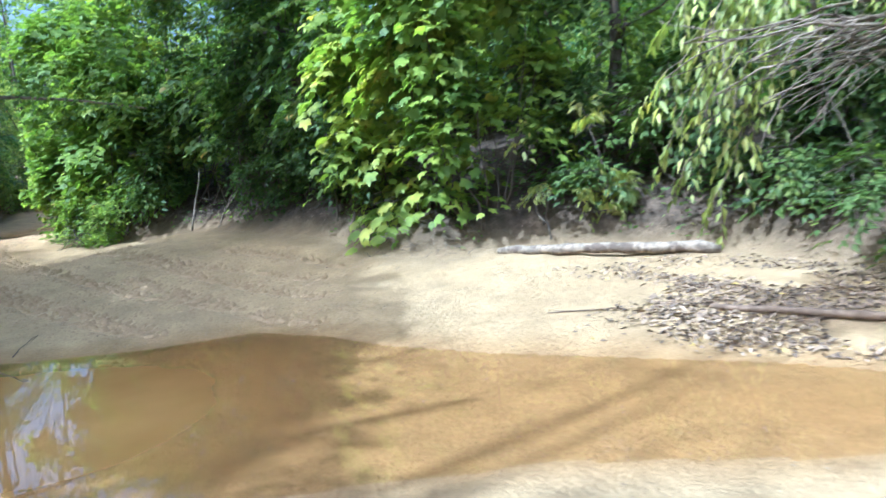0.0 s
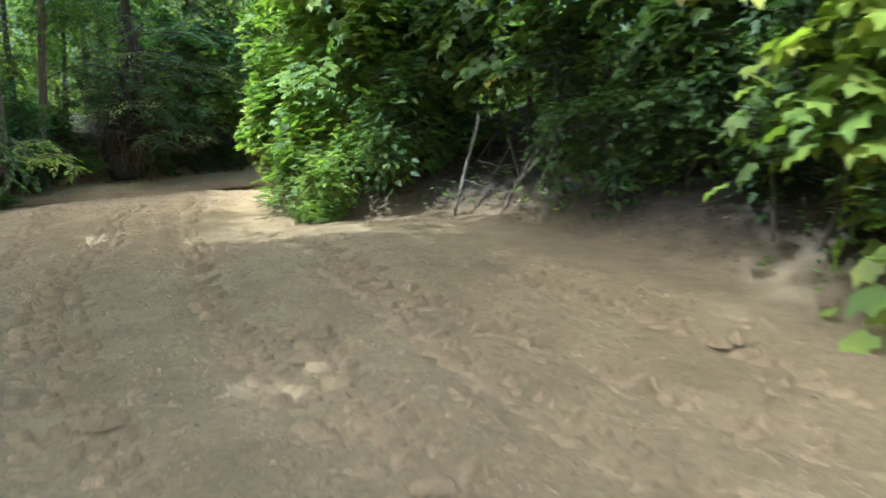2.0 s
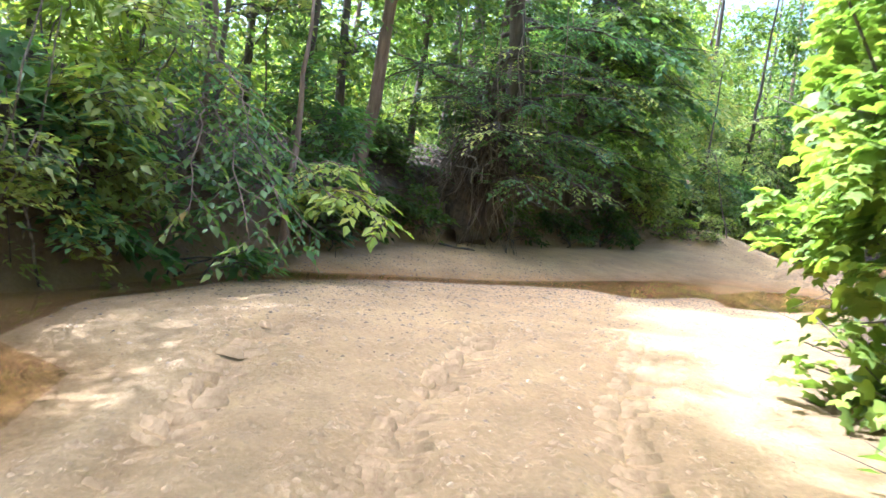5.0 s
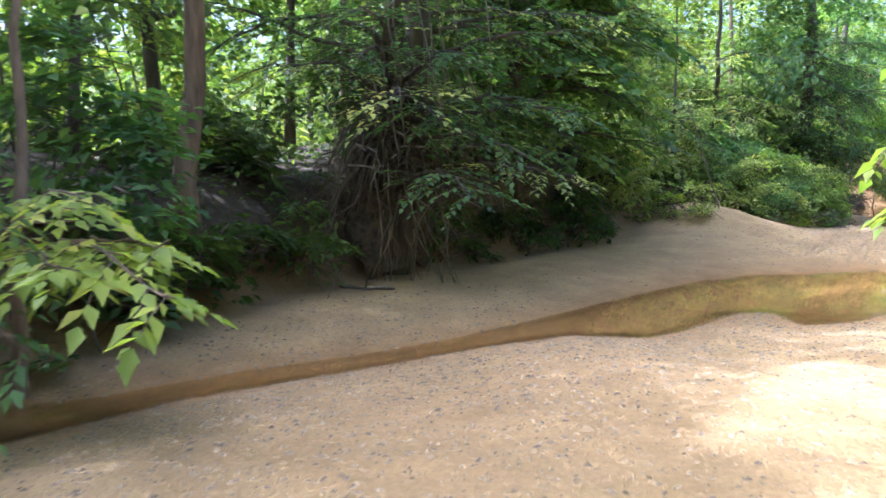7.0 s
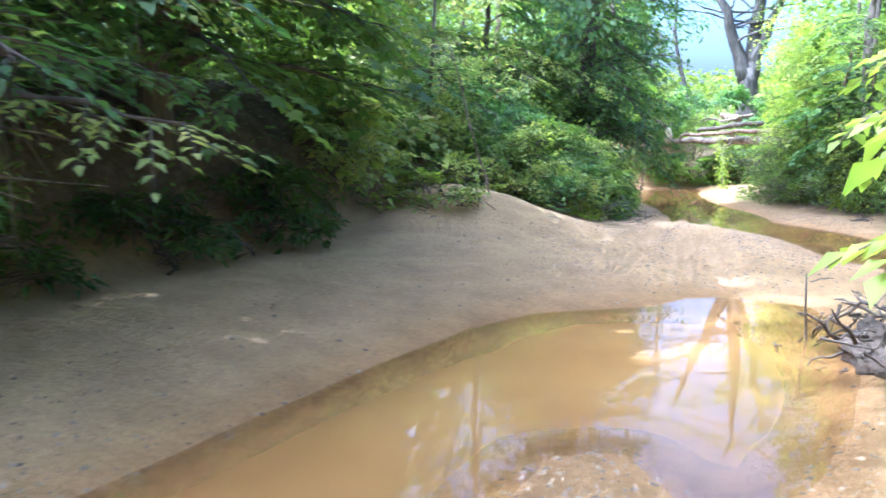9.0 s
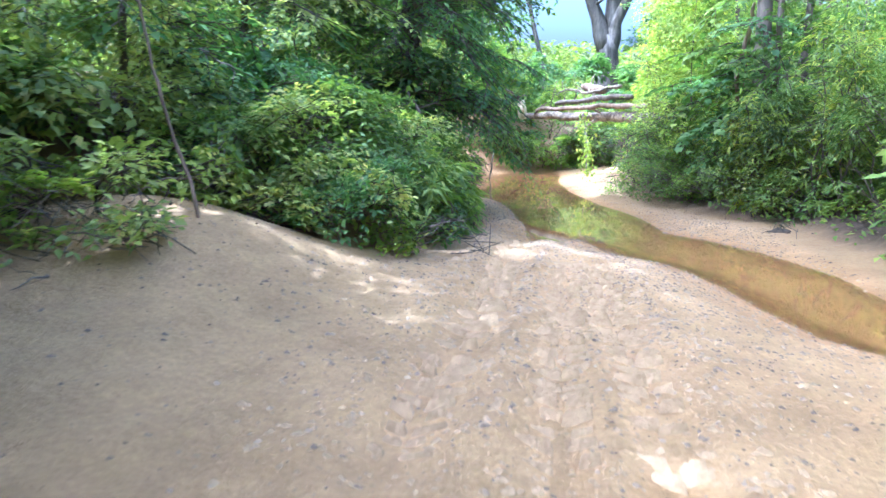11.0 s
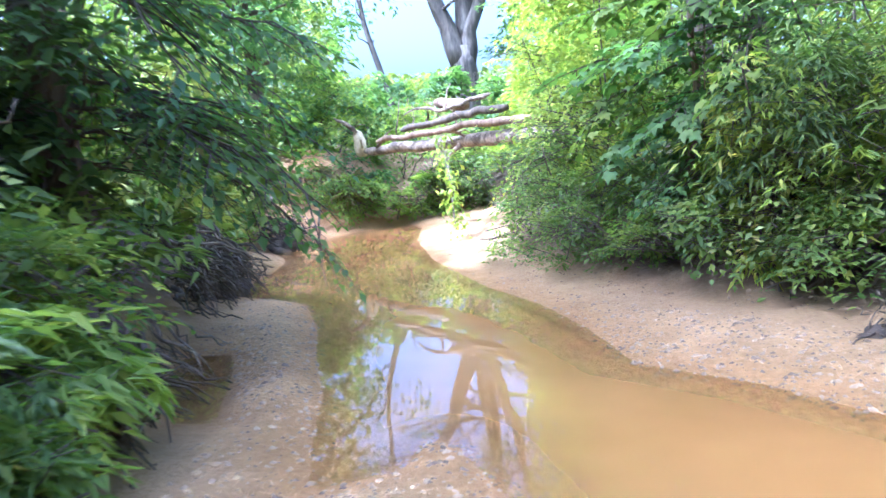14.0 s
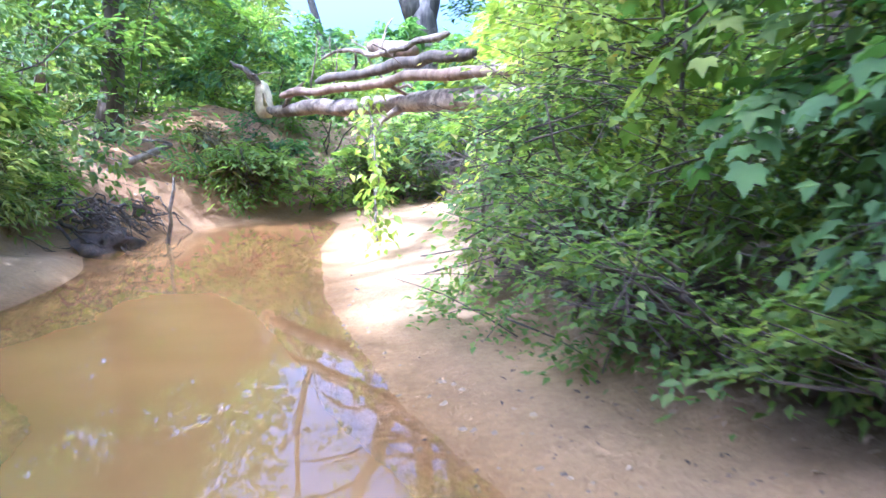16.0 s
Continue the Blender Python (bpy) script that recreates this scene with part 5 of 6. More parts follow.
bough_tree("maple_tree", "young maple with layered boughs arching over a dark hollow", -8.2, 31.5, 4.2, 0.06, (-0.2, 0), [(0.75, (-9.25, 31.5, 0.98)), (0.9, (-9.1, 30.8, 1.15)), (1.0, (-9.45, 31.9, 1.2)), (1.2, (-8.8, 30.3, 1.3)), (1.3, (-9.3, 31.2, 1.55)), (1.4, (-9.5, 32.2, 1.6)), (1.6, (-9.0, 30.6, 1.8)), (1.8, (-9.4, 31.8, 2.0)), (2.0, (-8.9, 30.4, 2.2)), (2.2, (-9.2, 31.3, 2.4)), (2.4, (-8.7, 30.0, 2.7)), (2.6, (-9.2, 32.0, 2.8))],
           0.11, "lobed", (LEAF, LEAF, LEAF_BLUE), BARK, 0.42, 8, 7, 0.4)
log("bare_stem", "pale bare stem in the hollow of the privet", (-8.75, 31.3, h_at(-8.75, 31.3) - 0.05), (-8.65, 31.4, 2.6), 0.03, 0.022, BARK_TAN, 0.02, 7, 0, "stem")
thicket("river_cane", "river cane with narrow drooping leaves and a dark hollow foot", [(-7.2, 28.2), (-7.5, 28.9), (-7.85, 29.6), (-8.15, 30.1), (-7.0, 27.4), (-7.3, 29.6), (-7.6, 30.4)], -0.1, 2.4, 0.5, 480, 9, 0.078, "lance", (LEAF, LEAF_YELLOW, LEAF), 0.15, "river cane on the low bank", droop=0.5, stems=7, sunlit=True)
thicket("privet_bush", "leafy privet top leaning over the sand", [(-9.25, 32.8), (-9.4, 33.8), (-8.8, 33.6)], 0.9, 3.0, 0.55, 800, 9, 0.052, "ovate", (LEAF_YELLOW, LEAF_SUNLIT), 0.18, sunlit=True)
thicket("cane_clump", "cane clump with narrow leaves beside the sand", [(-7.5, 29.2), (-7.2, 28.4), (-7.9, 29.9)], -0.1, 0.6, 0.3, 110, 9, 0.11, "lance", LEAF, 0.13, droop=0.1)
thicket("privet_bush", "sunlit yellow-green privet bush by the sand", [(-9.2, 34.6), (-9.2, 35.6), (-9.2, 36.6), (-9.1, 37.6)], 0.1, 2.9, 0.62, 360, 9, 0.11, "ovate", LEAF_YELLOW, 0.16)
thicket("bank_thicket", "tall thicket behind the privet", [(-6.6, 31.0), (-7.2, 32.6), (-7.6, 34.2), (-7.8, 36.0), (-7.8, 38.0)], 0.4, 5.0, 0.95, 380, 9, 0.13, "ovate", LEAF, 0.2)
tree("bank_tree", "vine-wrapped tree rising above the thicket", -8.2, 33.4, 7.5, 0.13, (0.1, 0), [(-8.3, 33.2, 4.2, 1.2, 1.3, 1.0), (-8.0, 33.6, 5.6, 1.4, 1.4, 1.0)], 300, 10, 0.13, "ovate", LEAF_SUNLIT, BARK)


def forked_tree():
    x, y = -10.5, 44.3
    z = h_at(x, y)
    ob = thing("forked_tree", x, y, z, "large forked grey tree standing beyond the creek bend", "tree")
    fork = (x + 0.05, y, z + 2.35)
    v, f = tube(wander((x, y, z - 0.2), fork, 8, 0.03), np.array([0.5, 0.4, 0.36, 0.34, 0.32, 0.31, 0.29, 0.2]), 12)
    part("trunk", mesh_np("trunk", v, f, BARK_GREY, True), ob)
    tips = [(x - 1.6, y, z + 6.5), (x + 0.35, y + 0.2, z + 7.5), (x + 1.3, y, z + 6.8)]
    for tip, r in zip(tips, (0.2, 0.24, 0.16)):
        line = wander((x, y, z + 1.85), tip, 11, 0.06)
        v, f = tube(line, np.concatenate([[0.27, 0.24], np.linspace(r, 0.05, 9)]), 9)
        limb = part("limb", mesh_np("limb", v, f, BARK_GREY, True), ob)
        for k in range(12):
            i = rng.integers(3, 11)
            b = line[i] + np.array([rng.normal(0, 1.0), rng.normal(0, 0.6), rng.uniform(0.0, 1.0)])
            v, f = tube(wander(line[i], b, 6, 0.06), np.linspace(0.05, 0.012, 6), 5)
            part("twig", mesh_np("twig", v, f, BARK_GREY, True), limb)
    pts, _, _ = sprays([(x - 2.4, y, 5.4, 1.5, 1.2, 1.2), (x + 2.0, y, 4.8, 1.3, 1.2, 1.4), (x, y, 7.8, 2.5, 2.0, 1.0), (x - 0.3, y - 0.4, 2.3, 1.6, 0.6, 0.6), (x + 1.0, y + 1, 3.6, 0.8, 0.8, 0.6), (x - 1.3, y, 6.2, 1.2, 0.8, 0.9), (x + 1.0, y, 6.4, 1.0, 0.8, 0.9)], 640, 8, 0.25)
    tagged(part("crown", leaf_mesh("crown", pts, 0.14, "ovate", LEAF_BLUE), ob), kind="stuff")


forked_tree()


def crooked_tree():
    """A thin bare tree that leans and bends in the open sky beyond the jam."""
    x, y = -11.95, 44.0
    z = h_at(x, y)
    ob = thing("crooked_tree", x, y, z, "thin crooked grey tree with bare twigs beyond the log jam", "tree")
    t = np.linspace(0, 1, 14)
    line = np.column_stack([x - 1.0 * t ** 0.6 + 0.12 * np.sin(t * 9), np.full(14, y), z - 0.1 + 6.6 * t])
    v, f = tube(line, np.linspace(0.09, 0.02, 14), 8)
    part("trunk", mesh_np("trunk", v, f, BARK_GREY, True), ob)
    for k in range(16):
        i = rng.integers(4, 13)
        b = line[i] + np.array([rng.normal(0, 0.5), rng.normal(0, 0.3), rng.uniform(0.2, 0.9)])
        v, f = tube(wander(line[i], b, 6, 0.05), np.linspace(0.02, 0.005, 6), 5)
        part("twig", mesh_np("twig", v, f, BARK_GREY, True), ob)
    pts, _, _ = sprays([(x - 0.9, y, z + 3.2, 0.5, 0.4, 0.7), (x + 0.3, y, z + 1.3, 0.9, 0.5, 0.6), (x - 0.6, y, z + 5.6, 0.9, 0.5, 0.8)], 60, 6, 0.16)
    tagged(part("crown", leaf_mesh("crown", pts, 0.1, "ovate", LEAF_BLUE), ob), kind="stuff")


crooked_tree()


# ---- the wood behind ----
def wood_trees():
    spots = []
    tries = np.column_stack([rng.uniform(-27, 12, 6000), rng.uniform(-9, 46, 6000)])
    de = edge_distance(tries[:, 0], tries[:, 1], BED)
    ok = ~inside(tries[:, 0], tries[:, 1], BED) & (de > 1.6) & (de < 10)
    for x, y in tries[ok]:
        if x < -11 and y < 20 and 46 < math.degrees(math.atan2(-(x + 5.0), y - 9.5)) < 78:
            continue
        if (y > 36 and -14.5 < x < -8) or (x < -11 and 23 < y < 31 and x > -16):
            continue
        if all((x - a) ** 2 + (y - b) ** 2 > 2.6 ** 2 for a, b in spots):
            spots.append((x, y))
        if len(spots) >= 74:
            break
    for x, y in spots:
        tall = x < -10 or (y < 12 and x < -3)
        h = rng.uniform(7.5, 9.5) if tall else rng.uniform(5, 7)
        z = h_at(x, y)
        levels = (2.0, 3.4, 5.0, 6.6) if tall else (2.0, 3.4, 4.8)
        blobs = [(x + rng.normal(0, 0.7), y + rng.normal(0, 0.7), z + k, rng.uniform(1.0, 1.6), rng.uniform(1.0, 1.6), rng.uniform(0.7, 1.0)) for k in levels]
        tree("wood_tree", "slender tree of the wood beside the creek", x, y, h, rng.uniform(0.045, 0.1), (rng.normal(0, 0.4), rng.normal(0, 0.4)), blobs, 190, 9, 0.15, "ovate",
             LEAF if rng.uniform() < 0.6 else LEAF_BLUE, BARK if rng.uniform() < 0.7 else BARK_TAN, 4, 0.28, n_parts=9)


wood_trees()


def deep_wood():
    """The leaf masses further into the wood, too many to tell apart."""
    n = 24000
    p = np.column_stack([rng.uniform(-36, 22, n * 5), rng.uniform(-16, 62, n * 5)])
    de = edge_distance(p[:, 0], p[:, 1], BED)
    p = p[~inside(p[:, 0], p[:, 1], BED) & (de > 5.5) & (de < 15)][:n]
    z = ground_height(p[:, 0], p[:, 1])[0] + rng.uniform(0, 1, len(p)) ** 1.5 * 7.0
    c = np.column_stack([p, z])
    pts = np.repeat(c, 10, 0) + rng.normal(0, 0.32, (len(c) * 10, 3))
    pts = pts[hide_sky_gap(pts) & let_sun_in(pts)]
    ob = new("deep_wood", leaf_mesh("deep_wood", pts, 0.2, "ovate", LEAF_FAR))
    tagged(ob, "green leaf masses deep in the wood", "woodland", kind="stuff")


deep_wood()


def far_wood():
    n = 14000
    p = np.column_stack([rng.uniform(-75, 60, n * 3), rng.uniform(-45, 105, n * 3)])
    de = edge_distance(p[:, 0], p[:, 1], BED)
    p = p[~inside(p[:, 0], p[:, 1], BED) & (de > 14) & (de < 48)][:n]
    z = ground_height(p[:, 0], p[:, 1])[0] + rng.uniform(0, 1, len(p)) ** 1.4 * 9.0
    pts = np.repeat(np.column_stack([p, z]), 12, 0) + rng.normal(0, 0.7, (len(p) * 12, 3))
    pts = pts[hide_sky_gap(pts)]
    tagged(new("far_wood", leaf_mesh("far_wood", pts, 0.6, "ovate", LEAF_FAR)), "distant green woodland around the creek", "woodland", kind="stuff")


far_wood()


# ---- dead wood ----
log("fallen_log", "pale weathered log lying across the creek", (-12.05, 38.2, 1.2), (-9.3, 34.6, 1.2), 0.07, 0.1, DEADWOOD, 0.01, 12, 3)
log("fallen_log", "bark-stripped log resting on the jam", (-11.75, 37.3, 1.3), (-9.6, 34.9, 1.4), 0.036, 0.052, BARK_TAN, 0.018, 10, 3)
log("fallen_log", "dark slanting log on top of the jam", (-11.35, 37.0, 1.43), (-9.9, 35.6, 1.58), 0.04, 0.058, BARK, 0.018, 10, 2)
log("fallen_log", "thin grey branch on the jam", (-11.3, 37.0, 1.64), (-10.1, 36.0, 1.78), 0.016, 0.035, DEADWOOD, 0.03, 8, 2)
log("broken_trunk", "split pale yellow trunk end standing up from the jam", (-12.12, 38.35, 1.12), (-12.22, 38.5, 1.52), 0.12, 0.075, SPLIT_WOOD, 0.02, 10, 1)
log("dead_branch", "forked grey branch end beside the split trunk", (-12.2, 38.4, 1.5), (-12.55, 38.5, 1.75), 0.045, 0.02, DEADWOOD, 0.02, 8, 1, "branch")
log("broken_trunk", "broken pale log end on top of the jam", (-10.85, 37.2, 1.8), (-10.4, 36.7, 1.7), 0.075, 0.09, BARK_TAN, 0.01, 10, 0)
for k in range(6):
    t = rng.uniform(0.1, 0.8)
    jx, jy, jz = -11.9 + 2.3 * t, 38.0 - 3.0 * t, 1.3 + 0.2 * t
    log("dead_branch", "thin bare branch caught in the log jam", (jx, jy, jz), (jx + rng.normal(0, 0.4), jy + rng.normal(0, 0.3), jz + rng.normal(0.1, 0.25)), 0.013, 0.005, DEADWOOD, 0.03, 6, 1, "branch")
log("fallen_log", "straight grey fallen trunk on the eroded bank", (-13.33, 36.87, 0.54), (-13.02, 37.8, 0.8), 0.04, 0.045, DEADWOOD, 0.004, 8, 0)
log("dead_branch", "thin dead branch on the eroded bank", (-13.62, 36.9, 0.69), (-13.34, 36.85, 0.53), 0.012, 0.018, DEADWOOD, 0.01, 6, 0, "branch")
log("dead_branch", "grey dead branch across the eroded bank", (-13.65, 37.0, 0.9), (-13.02, 37.75, 0.82), 0.022, 0.014, DEADWOOD, 0.02, 6, 2, "branch")
log("dead_branch", "bleached dead branch above the eroded bank", (-13.75, 37.1, 0.94), (-13.1, 37.85, 0.9), 0.018, 0.012, DEADWOOD, 0.02, 6, 1, "branch")
log("standing_stick", "crooked bare stick standing in the water", (-12.45, 35.78, -0.2), (-12.35, 35.8, 0.55), 0.022, 0.014, DEADWOOD, 0.045, 6, 0, "stick")
log("fallen_log", "dead limb leaning against the dark trunk", (-11.9, 28.2, 0.75), (-12.15, 28.3, 1.35), 0.02, 0.016, BARK, 0.03, 8, 1)
log("standing_stick", "thin dark stick standing in the water", (-9.5, 21.75, -0.15), (-9.53, 21.8, 0.36), 0.01, 0.006, BARK, 0.006, 6, 0, "stick")
log("sand_stick", "short dark stick lying on the sand", (-13.15, 18.15, h_at(-13.15, 18.15) + 0.02), (-12.75, 18.4, h_at(-12.75, 18.4) + 0.02), 0.022, 0.012, BARK, 0.01, 6, 1, "stick")
log("root_post", "pale curved root at the water edge", (-11.52, 28.15, -0.1), (-11.62, 28.25, 0.5), 0.035, 0.025, DEADWOOD, 0.02, 8, 0, "root")
log("leaning_pole", "long thin leaning dead stem on the bank", (-12.22, 24.72, 0.2), (-12.85, 24.85, 2.0), 0.011, 0.007, BARK_TAN, 0.014, 6, 0, "branch")
log("dead_branch", "long dead branch lying on the sand", (1.85, 5.75, h_at(1.85, 5.75) + 0.02), (2.9, 5.0, h_at(2.9, 5.0) + 0.03), 0.025, 0.035, BARK_TAN, 0.006, 6, 0, "branch")
log("fallen_log", "pale half-buried log along the foot of the slope", (0.5, 8.72, h_at(0.5, 8.72) + 0.02), (2.6, 7.68, h_at(2.6, 7.68) + 0.03), 0.05, 0.065, DEADWOOD, 0.012, 10, 0)
log("dead_branch", "thin twig lying on the sand", (0.7, 6.15, h_at(0.7, 6.15) + 0.01), (1.75, 5.95, h_at(1.75, 5.95) + 0.01), 0.008, 0.005, BARK_TAN, 0.006, 6, 0, "branch")
log("dead_branch", "pale dead stem at the bank foot", (-4.0, 12.3, h_at(-4.0, 12.3)), (-3.9, 12.7, h_at(-3.9, 12.7) + 0.75), 0.02, 0.01, DEADWOOD, 0.02, 6, 2, "branch")
log("dead_branch", "pale dead stem at the bank foot", (-3.55, 12.15, h_at(-3.55, 12.15)), (-3.2, 12.6, h_at(-3.2, 12.6) + 0.5), 0.016, 0.01, DEADWOOD, 0.02, 6, 2, "branch")
log("dead_sapling", "bare leaning stem in the shaded wood", (2.0, 10.4, h_at(2.0, 10.4)), (1.3, 10.6, 3.4), 0.02, 0.014, BARK_TAN, 0.02, 6, 0, "branch")


def dry_branches(cx, cy, cz, n, reach, way, label):
    """A spread of bare forking branches from one side."""
    ob = thing("dry_branch", cx, cy, cz, label, "branch")
    for k in range(n):
        b = np.array([cx, cy, cz]) + np.array(way) * rng.uniform(0.5, 1.0) * reach + rng.normal(0, 0.28, 3) * np.array([0.8, 0.8, 1.2])
        line = wander((cx + rng.normal(0, 0.1), cy + rng.normal(0, 0.1), cz + rng.normal(0, 0.15)), b, 9, 0.035, 0.1)
        v, f = tube(line, np.linspace(0.02, 0.005, 9), 5)
        limb = part("branch", mesh_np("branch", v, f, DEADWOOD, True), ob)
        for j in range(3):
            i = rng.integers(3, 8)
            e = line[i] + rng.normal(0, 0.2, 3) + np.array([-0.1, 0, -0.12])
            v, f = tube(wander(line[i], e, 5, 0.02), np.linspace(0.007, 0.003, 5), 4)
            part("twig", mesh_np("twig", v, f, DEADWOOD, True), limb)


dry_branches(4.2, 6.9, 2.15, 24, 2.0, (-0.95, -0.02, -0.2), "tangle of bare pale branches reaching over the sand")


def tangle(name, label, x, y, z, n, spread, r, material, soil=True):
    """A heap of roots or twigs caught at one place."""
    ob = thing(name, x, y, z, label, "root pile")
    if soil:
        v, f = soil_lump(x, y, h_at(x, y) - 0.02, spread[0] * 1.3, spread[1] * 1.3, spread[2] * 1.5)
        part("soil", mesh_np("soil", v, f, SOIL, True), ob, "dark lump of wet soil")
    for k in range(n):
        a = np.array([x, y, z]) + rng.normal(0, 1, 3) * np.array(spread)
        d = rng.normal(0, 1, 3) * np.array([1, 1, 0.5])
        d *= rng.uniform(0.1, 0.3) / np.linalg.norm(d)
        b = a + d
        a[2], b[2] = max(a[2], h_at(a[0], a[1]) - 0.02), max(b[2], h_at(b[0], b[1]) - 0.02)
        v, f = tube(wander(a, b, 6, 0.012), np.linspace(r, r * 0.35, 6) * rng.uniform(0.4, 1.3), 5)
        part("root", mesh_np("root", v, f, material, True), ob)


tangle("root_pile", "dark driftwood roots piled at the water edge", -9.12, 21.4, 0.12, 120, (0.17, 0.26, 0.11), 0.009, BARK)
tangle("root_pile", "washed-out dark roots under the bank", -11.8, 28.4, 0.15, 110, (0.07, 0.35, 0.16), 0.006, BARK)
def root_mat(label, line, n, top, reach):
    """Roots laid bare along an undercut bank, hanging and looping from its lip to the water."""
    p = np.array(line, float)
    ob = thing("root_mat", p[0, 0], p[0, 1], 0.0, label, "root pile")
    for k in range(n):
        t = rng.uniform(0, len(p) - 1.001)
        i = int(t)
        c = p[i] * (1 - t + i) + p[i + 1] * (t - i)
        x0, y0 = c[0] - rng.uniform(0.05, 0.3), c[1] + rng.normal(0, 0.12)
        a = (x0, y0, max(h_at(x0, y0), rng.uniform(0.2, top)))
        x1, y1 = c[0] + rng.uniform(-0.05, reach), y0 + rng.normal(0, 0.22)
        b = (x1, y1, max(h_at(x1, y1) - 0.03, rng.uniform(-0.05, 0.25)))
        v, f = tube(wander(a, b, 9, 0.025, rng.uniform(-0.05, 0.12)), np.linspace(rng.uniform(0.005, 0.02), 0.003, 9), 5)
        part("root", mesh_np("root", v, f, BARK if k % 4 else DEADWOOD, True), ob)


root_mat("tangled bare roots hanging from the undercut bank over the water", [(-12.1, 30.6), (-12.3, 31.3), (-12.35, 31.9), (-12.55, 32.6)], 120, 0.6, 0.35)
root_mat("dark bare roots at the foot of the green bank", [(-11.45, 27.7), (-11.55, 28.4), (-11.75, 29.1)], 60, 0.5, 0.2)
root_mat("bare roots along the foot of the clay bank", [(-12.75, 35.0), (-12.8, 35.8), (-12.7, 36.6)], 50, 0.35, 0.25)
tangle("root_pile", "washed-out dark roots by the water", -12.4, 31.9, 0.12, 110, (0.13, 0.4, 0.12), 0.006, BARK)
tangle("root_pile", "dark roots at the foot of the eroded bank", -12.75, 35.4, 0.12, 70, (0.15, 0.3, 0.12), 0.006, BARK)
tangle("root_pile", "small dark root knot at the foot of the bank", -8.5, 29.25, 0.14, 16, (0.08, 0.1, 0.03), 0.005, BARK)
tangle("root_pile", "dark twigs in the shallow water", -3.75, 5.7, 0.12, 18, (0.16, 0.2, 0.1), 0.012, BARK, False)
tangle("vine_heap", "dry grey vines heaped on the sand mound", -12.75, 24.5, 0.5, 130, (0.22, 0.38, 0.1), 0.005, TWIG, False)
thicket("weed_clump", "sparse green weeds among dry vines on the sand mound", [(-12.85, 24.2), (-13.0, 24.7), (-12.75, 24.95), (-12.6, 24.45), (-13.2, 24.3), (-13.3, 25.0)], -0.1, 0.35, 0.28, 90, 8, 0.055, "ovate", (LEAF_FRESH, LEAF_YELLOW), 0.1, stems=1, category="weeds")
tangle("twig_heap", "dry brown twigs under the vine bush", -0.25, 9.1, 0.3, 110, (0.3, 0.16, 0.12), 0.0045, TWIG, False)


def hanging_vine():
    ob = thing("hanging_vine", -10.72, 35.3, 1.15, "leafy yellow-green vine hanging from the log", "vine")
    line = wander((-10.72, 35.5, 1.2), (-10.58, 34.6, 0.2), 12, 0.02)
    v, f = tube(line, np.full(12, 0.008), 5)
    part("stem", mesh_np("stem", v, f, TWIG, True), ob)
    pts = line[rng.integers(0, 12, 260)] + rng.normal(0, 0.07, (260, 3))
    tagged(part("foliage", leaf_mesh("foliage", pts, 0.08, "ovate", LEAF_YELLOW, 0.7), ob), kind="stuff")


hanging_vine()


# ---- litter ----
def scatter(n, box, keep):
    p = np.column_stack([rng.uniform(box[0], box[1], n), rng.uniform(box[2], box[3], n)])
    z, bank = ground_height(p[:, 0], p[:, 1])
    ok = keep(p, z, bank)
    return np.column_stack([p[ok], z[ok]])


def litter_material():
    m, nt, b = nodes_of("dry_leaf", 0.8)
    geo = nt.nodes.new("ShaderNodeNewGeometry")
    c = ramp_of(nt, geo.outputs["Random Per Island"], [(0.0, (0.07, 0.045, 0.028)), (0.5, (0.19, 0.12, 0.07)), (0.975, (0.33, 0.23, 0.14)), (1.0, (0.5, 0.34, 0.06))])
    nt.links.new(c, b.inputs["Base Color"])
    return m


def stone_material():
    m, nt, b = nodes_of("pebble", 0.8)
    geo = nt.nodes.new("ShaderNodeNewGeometry")
    c = ramp_of(nt, geo.outputs["Random Per Island"], [(0.0, (0.12, 0.075, 0.042)), (0.5, (0.26, 0.17, 0.095)), (1.0, (0.4, 0.27, 0.15))])
    nt.links.new(c, b.inputs["Base Color"])
    return m


LITTER, PEBBLE = litter_material(), stone_material()
p = scatter(90000, (-18, 8, -2, 44), lambda p, z, bank: (bank > 0.42) & (edge_distance(p[:, 0], p[:, 1], BED) < 3.5))
p[:, 2] += 0.015
v, f = leaf_arrays(p, np.full(len(p), 0.038), "ovate", 0.0, 0.35)
tagged(new("litter_and_dapple", mesh_np("litter_and_dapple", v, f, LITTER)), "brown dead leaves strewn over the earth banks", "leaf litter", kind="stuff")
p = scatter(9000, (-13.5, 4, 0, 40), lambda p, z, bank: (bank < 0.3) & (z > 0.02) & (rng.uniform(0, 1, len(p)) < np.clip(0.12 + np.exp(-edge_distance(p[:, 0], p[:, 1], BED) / 0.5), 0, 1)))
p[:, 2] += 0.008
v, f = leaf_arrays(p, np.full(len(p), 0.022), "ovate", 0.0, 0.3)
q = scatter(700, (-10.0, -8.3, 29.0, 33.5), lambda p, z, bank: (bank < 0.5) & (z > 0.05))
q[:, 2] += 0.008
v, f = join([(v, f), leaf_arrays(q, np.full(len(q), 0.028), "ovate", 0.0, 0.4)])
tagged(new("sand_litter", mesh_np("sand_litter", v, f, LITTER)), "scattered dead leaves and bark bits on the sand", "leaf litter", kind="stuff")


